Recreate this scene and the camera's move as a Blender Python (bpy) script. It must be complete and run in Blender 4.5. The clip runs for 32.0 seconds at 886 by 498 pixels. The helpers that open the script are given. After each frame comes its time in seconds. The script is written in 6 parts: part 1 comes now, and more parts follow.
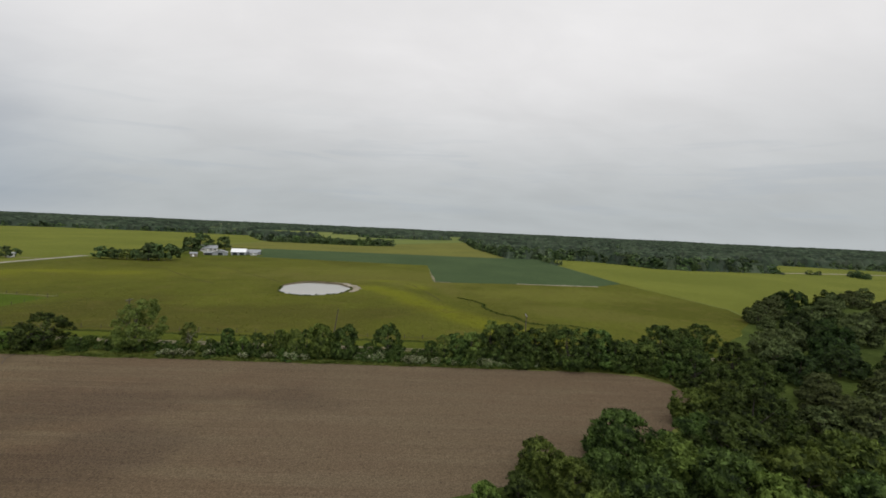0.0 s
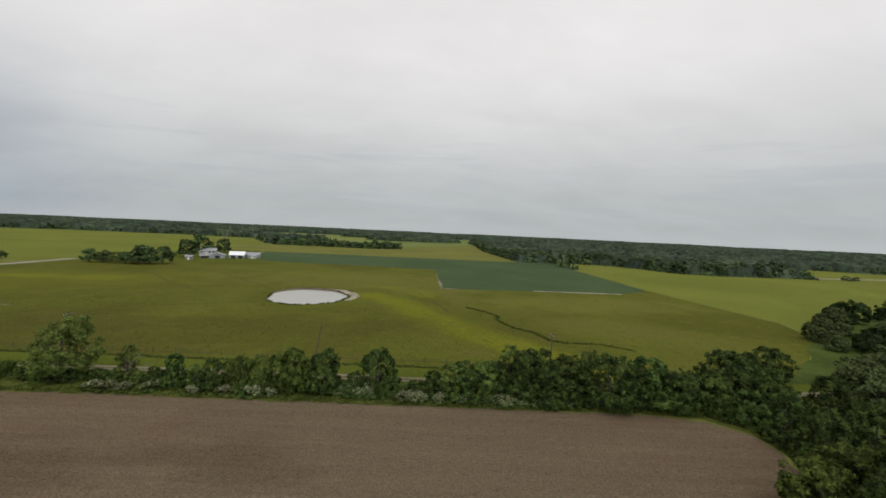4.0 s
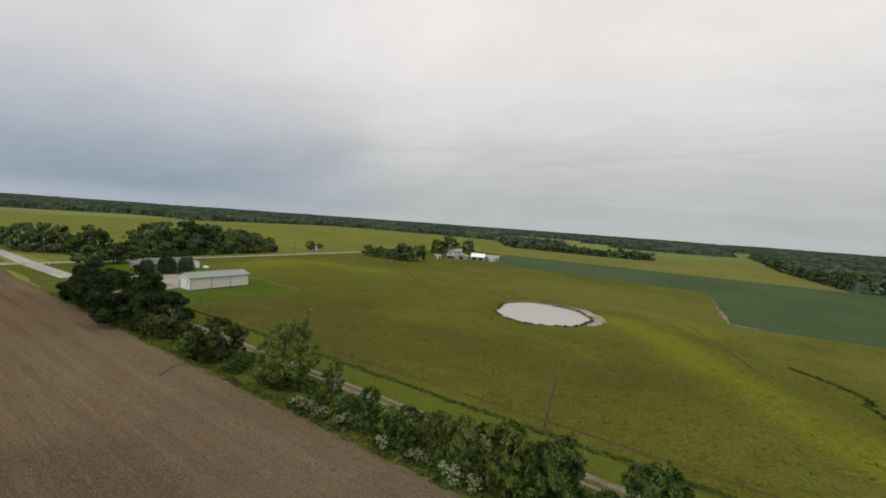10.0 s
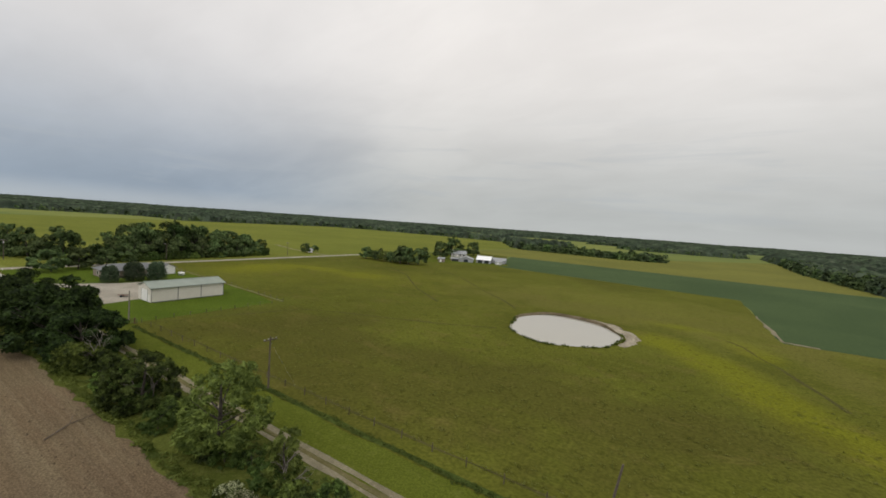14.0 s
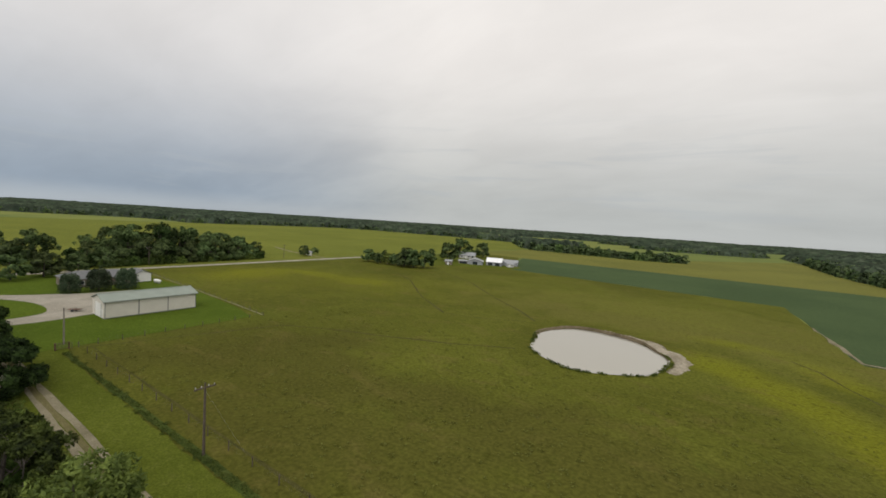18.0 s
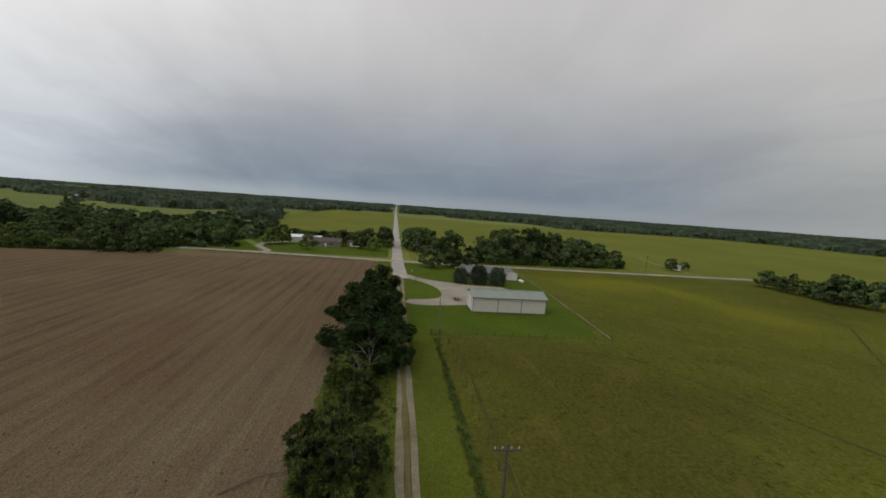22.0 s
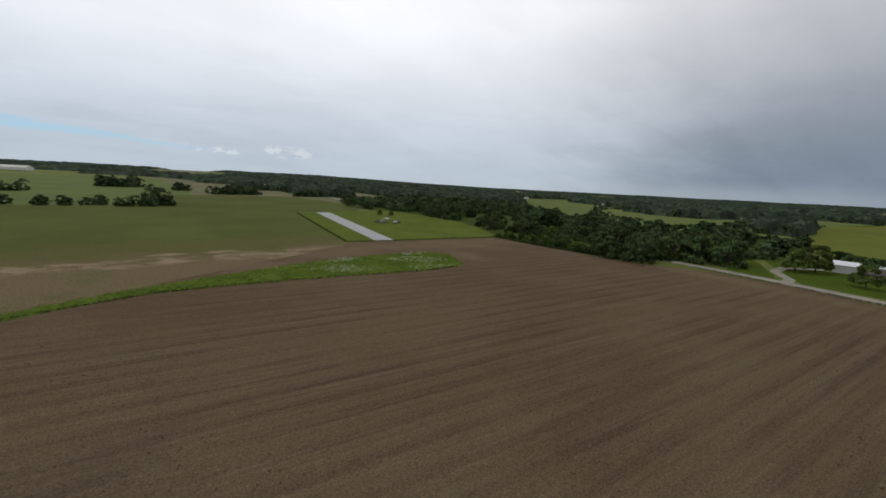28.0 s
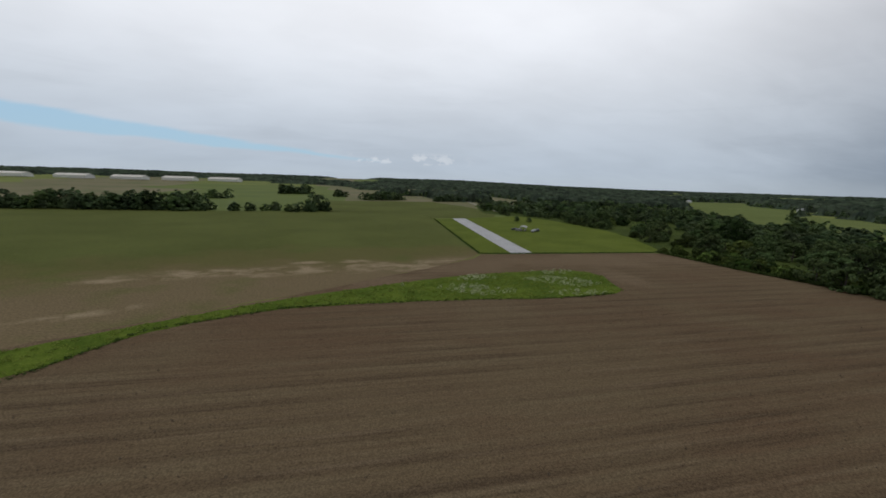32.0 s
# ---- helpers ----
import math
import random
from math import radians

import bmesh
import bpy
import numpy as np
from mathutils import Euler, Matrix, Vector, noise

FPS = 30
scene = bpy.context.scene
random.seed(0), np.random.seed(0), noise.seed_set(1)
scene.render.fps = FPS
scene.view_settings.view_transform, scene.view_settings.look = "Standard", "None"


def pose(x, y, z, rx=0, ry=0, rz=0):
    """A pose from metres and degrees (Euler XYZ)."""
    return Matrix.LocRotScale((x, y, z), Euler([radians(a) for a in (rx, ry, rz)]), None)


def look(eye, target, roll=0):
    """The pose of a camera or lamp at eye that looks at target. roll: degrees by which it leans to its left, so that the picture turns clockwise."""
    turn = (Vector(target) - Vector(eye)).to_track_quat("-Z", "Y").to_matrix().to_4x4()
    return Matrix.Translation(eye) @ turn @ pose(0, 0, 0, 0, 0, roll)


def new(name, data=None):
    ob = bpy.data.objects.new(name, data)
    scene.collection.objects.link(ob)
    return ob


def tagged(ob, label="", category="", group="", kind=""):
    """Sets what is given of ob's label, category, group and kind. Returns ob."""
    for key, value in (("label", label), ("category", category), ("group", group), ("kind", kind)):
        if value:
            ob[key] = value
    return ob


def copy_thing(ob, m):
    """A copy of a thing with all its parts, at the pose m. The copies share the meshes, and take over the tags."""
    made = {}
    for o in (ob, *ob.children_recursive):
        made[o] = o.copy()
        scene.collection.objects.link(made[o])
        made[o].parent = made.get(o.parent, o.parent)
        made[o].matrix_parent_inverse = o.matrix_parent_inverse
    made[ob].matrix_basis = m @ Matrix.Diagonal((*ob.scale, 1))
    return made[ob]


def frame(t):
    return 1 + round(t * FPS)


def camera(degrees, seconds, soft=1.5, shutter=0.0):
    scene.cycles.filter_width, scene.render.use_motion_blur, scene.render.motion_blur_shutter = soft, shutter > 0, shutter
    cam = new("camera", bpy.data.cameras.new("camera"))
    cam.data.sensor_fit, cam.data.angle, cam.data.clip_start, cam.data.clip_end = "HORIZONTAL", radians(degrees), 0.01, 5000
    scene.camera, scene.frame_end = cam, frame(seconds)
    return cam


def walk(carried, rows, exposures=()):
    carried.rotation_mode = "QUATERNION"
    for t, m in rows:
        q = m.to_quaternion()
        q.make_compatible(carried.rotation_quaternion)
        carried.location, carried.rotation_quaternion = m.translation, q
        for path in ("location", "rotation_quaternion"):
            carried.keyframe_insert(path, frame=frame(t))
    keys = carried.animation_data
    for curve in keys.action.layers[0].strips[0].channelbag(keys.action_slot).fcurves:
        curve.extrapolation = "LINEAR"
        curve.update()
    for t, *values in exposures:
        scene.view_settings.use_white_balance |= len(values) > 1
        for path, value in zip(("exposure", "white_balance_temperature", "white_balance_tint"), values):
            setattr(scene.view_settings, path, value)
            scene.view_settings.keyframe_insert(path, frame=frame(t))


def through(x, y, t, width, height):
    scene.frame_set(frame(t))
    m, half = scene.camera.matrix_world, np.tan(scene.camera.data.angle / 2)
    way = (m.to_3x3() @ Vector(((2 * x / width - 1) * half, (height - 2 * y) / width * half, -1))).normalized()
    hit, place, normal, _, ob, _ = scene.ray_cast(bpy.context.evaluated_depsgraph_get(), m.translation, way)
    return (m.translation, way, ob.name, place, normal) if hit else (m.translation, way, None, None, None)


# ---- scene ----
cam = camera(96.00, 32.0, 1.7)
PATH = [
    (0.0, (-0.02, -0.04, 30.44), (0.81, 19.92, 29.43), 2.61),
    (0.5, (0.08, 2.40, 30.51), (0.90, 22.36, 29.51), 2.71),
    (1.0, (0.21, 4.94, 30.54), (1.01, 24.90, 29.57), 2.64),
    (1.5, (0.45, 7.57, 30.56), (1.23, 27.53, 29.59), 2.65),
    (2.0, (0.72, 10.17, 30.49), (1.47, 30.14, 29.54), 2.59),
    (2.5, (0.99, 12.68, 30.36), (1.72, 32.64, 29.43), 2.60),
    (4.5, (1.48, 22.51, 29.55), (1.33, 42.49, 28.66), 2.70),
    (5.0, (1.43, 25.27, 29.51), (-0.50, 45.16, 28.56), 2.84),
    (5.5, (1.24, 28.13, 29.48), (-3.23, 47.59, 28.43), 3.02),
    (6.0, (0.80, 30.77, 29.48), (-5.55, 49.70, 28.34), 3.27),
    (6.5, (0.08, 33.15, 29.47), (-7.57, 51.59, 28.26), 3.43),
    (7.0, (-0.79, 35.53, 29.44), (-9.38, 53.54, 28.18), 3.62),
    (7.5, (-1.63, 37.84, 29.43), (-11.06, 55.43, 28.14), 3.76),
    (8.0, (-2.56, 40.16, 29.49), (-12.74, 57.32, 28.15), 3.84),
    (8.5, (-3.75, 42.35, 29.55), (-14.23, 59.33, 28.21), 3.95),
    (9.0, (-4.97, 44.45, 29.64), (-15.55, 61.37, 28.30), 4.06),
    (9.5, (-6.25, 46.60, 29.58), (-16.85, 63.50, 28.23), 4.09),
    (10.0, (-7.59, 48.95, 29.47), (-18.22, 65.84, 28.14), 4.13),
    (10.5, (-9.02, 51.45, 29.37), (-19.68, 68.32, 28.03), 4.23),
    (11.0, (-10.40, 53.89, 29.34), (-21.08, 70.75, 28.03), 4.25),
    (11.5, (-11.68, 56.12, 29.38), (-22.41, 72.95, 28.06), 4.23),
    (12.0, (-13.08, 58.22, 29.43), (-23.81, 75.04, 28.09), 4.21),
    (12.5, (-14.51, 60.24, 29.36), (-25.24, 77.07, 28.04), 4.09),
    (13.0, (-16.02, 62.25, 29.26), (-26.76, 79.07, 27.95), 4.11),
    (13.5, (-17.39, 64.26, 29.32), (-28.14, 81.07, 28.02), 4.09),
    (14.0, (-18.71, 66.22, 29.34), (-29.49, 83.02, 28.04), 4.09),
    (14.5, (-19.94, 68.24, 29.30), (-30.73, 85.03, 28.00), 4.07),
    (15.0, (-21.11, 70.33, 29.25), (-31.92, 87.11, 27.95), 4.02),
    (15.5, (-22.36, 72.47, 29.20), (-33.17, 89.24, 27.92), 3.97),
    (17.5, (-27.73, 80.79, 29.04), (-38.60, 97.53, 27.75), 3.71),
    (18.0, (-29.13, 82.91, 29.08), (-40.24, 99.49, 27.77), 3.69),
    (18.5, (-30.51, 84.91, 29.14), (-43.08, 100.41, 27.72), 3.85),
    (19.0, (-32.03, 86.84, 29.19), (-46.50, 100.56, 27.63), 4.00),
    (19.5, (-33.99, 88.72, 29.09), (-50.08, 100.48, 27.40), 4.06),
    (20.0, (-36.17, 90.50, 28.88), (-53.58, 100.18, 27.07), 4.00),
    (20.5, (-38.49, 92.08, 28.62), (-56.84, 99.79, 26.73), 3.98),
    (21.0, (-40.78, 93.34, 28.50), (-59.84, 99.06, 26.52), 4.03),
    (21.5, (-43.11, 94.26, 28.45), (-62.58, 98.35, 26.39), 4.09),
    (22.0, (-45.35, 95.10, 28.43), (-65.09, 97.52, 26.30), 4.08),
    (22.5, (-47.54, 95.70, 28.37), (-67.40, 96.51, 26.15), 4.10),
    (23.0, (-49.95, 95.92, 28.36), (-69.79, 94.94, 26.03), 4.14),
    (23.5, (-52.49, 95.91, 28.32), (-71.89, 91.77, 25.82), 3.95),
    (24.0, (-55.18, 95.62, 28.34), (-73.92, 89.17, 25.70), 3.94),
    (24.5, (-57.85, 95.11, 28.43), (-75.69, 86.50, 25.67), 3.85),
    (25.0, (-60.43, 94.32, 28.44), (-77.30, 83.96, 25.58), 3.67),
    (25.5, (-62.93, 93.10, 28.42), (-78.85, 81.35, 25.48), 3.56),
    (26.0, (-65.25, 91.67, 28.50), (-80.11, 78.63, 25.48), 3.46),
    (26.5, (-67.16, 90.00, 28.50), (-81.01, 75.90, 25.44), 3.30),
    (28.5, (-72.78, 82.07, 28.46), (-82.10, 64.67, 25.21), 2.55),
    (29.0, (-73.91, 79.88, 28.62), (-81.98, 61.87, 25.35), 2.24),
    (29.5, (-74.99, 77.60, 28.77), (-82.18, 59.23, 25.48), 2.09),
    (30.0, (-75.99, 75.17, 28.93), (-82.84, 56.67, 25.62), 2.05),
    (30.5, (-76.92, 72.66, 29.07), (-83.64, 54.11, 25.76), 2.08),
    (31.0, (-77.78, 70.06, 29.16), (-84.28, 51.44, 25.87), 2.04),
    (31.5, (-78.51, 67.39, 29.23), (-84.05, 48.46, 25.94), 1.91),
    (32.0, (-79.15, 64.74, 29.26), (-83.54, 45.51, 25.96), 1.72),
]
EXPOSURES = [(0.0, -0.13, 6440, 10), (6.0, -0.14, 6540, 10), (13.0, -0.09, 6700, 10), (18.0, -0.08, 6760, 10), (20.0, -0.34, 6740, 10), (21.0, -0.52, 6680, 10), (22.0, -0.62, 6620, 10), (24.0, -0.62, 6580, 10), (26.0, -0.68, 6380, 10), (29.0, -0.84, 6180, 10), (32.0, -0.90, 6160, 10)]
walk(cam, [(t, look(eye, target, roll)) for t, eye, target, roll in PATH], EXPOSURES)


# ---------- world and light ----------
def math_node(nt, op, a, b=None, c=None):
    n = nt.nodes.new("ShaderNodeMath")
    n.operation = op
    for i, v in enumerate((a, b, c)):
        if v is None:
            continue
        if isinstance(v, (int, float)):
            n.inputs[i].default_value = v
        else:
            nt.links.new(v, n.inputs[i])
    return n.outputs[0]


def mix_node(nt, fac, a, b, blend="MIX"):
    n = nt.nodes.new("ShaderNodeMix")
    n.data_type, n.blend_type = "RGBA", blend
    for sock, v in ((n.inputs[0], fac), (n.inputs[6], a), (n.inputs[7], b)):
        if isinstance(v, (int, float)):
            sock.default_value = v
        elif isinstance(v, tuple):
            sock.default_value = (*v, 1.0)
        else:
            nt.links.new(v, sock)
    return n.outputs[2]


def noise_node(nt, vec, scale, detail=4.0, rough=0.55, distort=0.0):
    n = nt.nodes.new("ShaderNodeTexNoise")
    n.inputs["Scale"].default_value = scale
    n.inputs["Detail"].default_value = detail
    n.inputs["Roughness"].default_value = rough
    n.inputs["Distortion"].default_value = distort
    if vec is not None:
        nt.links.new(vec, n.inputs["Vector"])
    return n.outputs["Fac"]


def step_node(nt, v, lo, hi, to_lo=0.0, to_hi=1.0, smooth=True):
    n = nt.nodes.new("ShaderNodeMapRange")
    n.interpolation_type = "SMOOTHSTEP" if smooth else "LINEAR"
    nt.links.new(v, n.inputs[0])
    for i, x in enumerate((lo, hi, to_lo, to_hi)):
        n.inputs[i + 1].default_value = x
    return n.outputs[0]


def scaled(nt, vec, sx, sy, sz, rz=0.0):
    n = nt.nodes.new("ShaderNodeMapping")
    n.inputs["Scale"].default_value = (sx, sy, sz)
    n.inputs["Rotation"].default_value = (0, 0, radians(rz))
    nt.links.new(vec, n.inputs["Vector"])
    return n.outputs[0]


SUN_ELEVATION, SUN_AZIMUTH = radians(60), radians(170)
GAP_SLOPE, GAP_LOW, GAP_HIGH = -0.050, 0.045, 0.090
world = bpy.data.worlds.new("overcast_sky")
scene.world = world
world.use_nodes = True
wt = world.node_tree
wt.nodes.clear()
w_out = wt.nodes.new("ShaderNodeOutputWorld")
w_bg = wt.nodes.new("ShaderNodeBackground")
wt.links.new(w_bg.outputs[0], w_out.inputs[0])
sky = wt.nodes.new("ShaderNodeTexSky")
sky.sky_type = "NISHITA"
sky.sun_disc = False
sky.sun_elevation, sky.sun_rotation = SUN_ELEVATION, SUN_AZIMUTH
w_co = wt.nodes.new("ShaderNodeTexCoord").outputs["Generated"]
w_sep = wt.nodes.new("ShaderNodeSeparateXYZ")
wt.links.new(w_co, w_sep.inputs[0])
dx, dy, dz = w_sep.outputs
up = math_node(wt, "MAXIMUM", dz, 0.0)
# the cloud deck is a flat layer: directions are laid onto a plane overhead
den = math_node(wt, "ADD", up, 0.30)
plane = wt.nodes.new("ShaderNodeCombineXYZ")
wt.links.new(math_node(wt, "DIVIDE", dx, den), plane.inputs[0])
wt.links.new(math_node(wt, "DIVIDE", dy, den), plane.inputs[1])
deck = plane.outputs[0]
big = noise_node(wt, scaled(wt, deck, 1.0, 1.3, 1, 25), 1.1, 5, 0.5, 0.3)
fine = noise_node(wt, scaled(wt, deck, 1.0, 2.2, 1, 20), 2.4, 6, 0.55, 0.5)
tone = math_node(wt, "ADD", math_node(wt, "MULTIPLY", big, 0.72), math_node(wt, "MULTIPLY", fine, 0.28))
pale = step_node(wt, tone, 0.30, 0.70, 0.93, 1.06)
# the deck is brighter towards the hidden sun in the south, thicker and bluer low in the west
south = step_node(wt, math_node(wt, "MULTIPLY", dy, -1.0), -0.55, 0.95)
high = step_node(wt, up, 0.0, 0.42)
c_top = mix_node(wt, south, (0.89, 0.875, 0.872), (1.74, 1.72, 1.72))
c_low = mix_node(wt, south, (0.49, 0.522, 0.53), (0.87, 0.97, 1.07))
c_deck = mix_node(wt, high, c_low, c_top)
flat_len = math_node(wt, "SQRT", math_node(wt, "ADD", math_node(wt, "ADD", math_node(wt, "MULTIPLY", dx, dx), math_node(wt, "MULTIPLY", dy, dy)), 0.0001))
west = math_node(wt, "DIVIDE", math_node(wt, "ADD", math_node(wt, "MULTIPLY", dx, -0.996), math_node(wt, "MULTIPLY", dy, 0.087)), flat_len)
west = math_node(wt, "ADD", west, math_node(wt, "MULTIPLY", math_node(wt, "SUBTRACT", tone, 0.5), -0.2))
thick = math_node(wt, "MULTIPLY", step_node(wt, west, 0.62, 0.97), step_node(wt, up, 0.6, 0.05, 0.25, 1.0))
c_thick = mix_node(wt, step_node(wt, up, 0.0, 0.35), (0.290, 0.368, 0.468), (0.64, 0.652, 0.69))
c_deck = mix_node(wt, math_node(wt, "MULTIPLY", thick, 0.92), c_deck, c_thick)
shade = wt.nodes.new("ShaderNodeVectorMath")
shade.operation = "SCALE"
wt.links.new(c_deck, shade.inputs[0])
wt.links.new(pale, shade.inputs["Scale"])
c_deck = shade.outputs[0]
# long thin bars of darker cloud low in the sky, and a paler rim along the horizon
bars = noise_node(wt, scaled(wt, w_co, 1.6, 1.6, 16.0), 2.1, 6, 0.55, 0.4)
bars = math_node(wt, "MULTIPLY", step_node(wt, bars, 0.52, 0.68), math_node(wt, "MULTIPLY", step_node(wt, up, 0.02, 0.06), step_node(wt, up, 0.30, 0.12)))
bars = math_node(wt, "MULTIPLY", bars, step_node(wt, south, 0.35, 0.75, 1.0, 0.25))
c_deck = mix_node(wt, math_node(wt, "MULTIPLY", bars, 0.30), c_deck, (0.45, 0.50, 0.55))
rim = math_node(wt, "MULTIPLY", step_node(wt, up, 0.04, 0.0), 0.4)
c_deck = mix_node(wt, rim, c_deck, mix_node(wt, south, (0.56, 0.59, 0.60), (0.90, 0.98, 1.02)))
# a long break in the deck, low in the south, narrowing westwards into small white heaps
gap_line = math_node(wt, "ADD", math_node(wt, "ADD", up, math_node(wt, "MULTIPLY", dx, GAP_SLOPE)), math_node(wt, "MULTIPLY", math_node(wt, "SUBTRACT", fine, 0.5), 0.02))
gap_top = step_node(wt, dx, -0.14, 0.58, GAP_LOW + 0.004, GAP_HIGH, False)
gap = math_node(wt, "MULTIPLY", step_node(wt, gap_line, GAP_LOW, GAP_LOW + 0.008), step_node(wt, math_node(wt, "SUBTRACT", gap_top, gap_line), 0.0, 0.01))
gap = math_node(wt, "MULTIPLY", gap, math_node(wt, "MULTIPLY", step_node(wt, dy, -0.55, -0.80), step_node(wt, dx, -0.16, -0.05)))
clear = mix_node(wt, 1.0, sky.outputs[0], (0.12, 0.12, 0.12), "MULTIPLY")
clear = mix_node(wt, 0.7, clear, (0.72, 1.12, 1.42))
c_sky = mix_node(wt, math_node(wt, "MULTIPLY", gap, 0.9), c_deck, clear)
heaps = step_node(wt, noise_node(wt, scaled(wt, w_co, 1.0, 1.0, 1.8), 26.0, 4, 0.6), 0.50, 0.60)
heaps = math_node(wt, "MULTIPLY", heaps, math_node(wt, "MULTIPLY", step_node(wt, up, 0.036, 0.044), step_node(wt, up, 0.072, 0.056)))
heaps = math_node(wt, "MULTIPLY", heaps, math_node(wt, "MULTIPLY", step_node(wt, dy, -0.6, -0.9), math_node(wt, "MULTIPLY", step_node(wt, dx, -0.30, -0.20), step_node(wt, dx, 0.02, -0.03))))
c_sky = mix_node(wt, math_node(wt, "MULTIPLY", heaps, 0.4), c_sky, (1.5, 1.5, 1.48))
wt.links.new(c_sky, w_bg.inputs[0])
w_bg.inputs[1].default_value = 1.0

sun_data = bpy.data.lights.new("sun", "SUN")
sun_data.energy, sun_data.angle, sun_data.color = 0.45, radians(20), (1.0, 0.97, 0.92)
sun = new("sun", sun_data)
sun.matrix_world = look((0, 0, 0), (-math.sin(SUN_AZIMUTH) * math.cos(SUN_ELEVATION), -math.cos(SUN_AZIMUTH) * math.cos(SUN_ELEVATION), -math.sin(SUN_ELEVATION)))


# ---------- materials ----------
def material(name, rough=0.9, spec=0.2):
    m = bpy.data.materials.new(name)
    m.use_nodes = True
    nt = m.node_tree
    b = nt.nodes["Principled BSDF"]
    b.inputs["Roughness"].default_value = rough
    b.inputs["Specular IOR Level"].default_value = spec
    return m, nt, b


def object_co(nt):
    return nt.nodes.new("ShaderNodeTexCoord").outputs["Object"]


def bump(nt, b, h, strength, distance):
    n = nt.nodes.new("ShaderNodeBump")
    n.inputs["Strength"].default_value, n.inputs["Distance"].default_value = strength, distance
    nt.links.new(h, n.inputs["Height"])
    nt.links.new(n.outputs[0], b.inputs["Normal"])


def spots(nt, co, places, ragged=0.6, scale=0.055):
    """A soft mask round places (x, y, half width, half depth, turn)."""
    wob = math_node(nt, "MULTIPLY", math_node(nt, "SUBTRACT", noise_node(nt, co, scale, 5, 0.6), 0.5), ragged * 4)
    total = None
    for x, y, rx, ry, turn in places:
        mp = nt.nodes.new("ShaderNodeMapping")
        mp.vector_type = "TEXTURE"
        mp.inputs["Location"].default_value = (x, y, 0)
        mp.inputs["Rotation"].default_value = (0, 0, radians(turn))
        mp.inputs["Scale"].default_value = (rx, ry, 1000)
        nt.links.new(co, mp.inputs["Vector"])
        ln = nt.nodes.new("ShaderNodeVectorMath")
        ln.operation = "LENGTH"
        nt.links.new(mp.outputs[0], ln.inputs[0])
        v = step_node(nt, math_node(nt, "ADD", ln.outputs["Value"], wob), 1.25, 0.35)
        total = v if total is None else math_node(nt, "MAXIMUM", total, v)
    return total


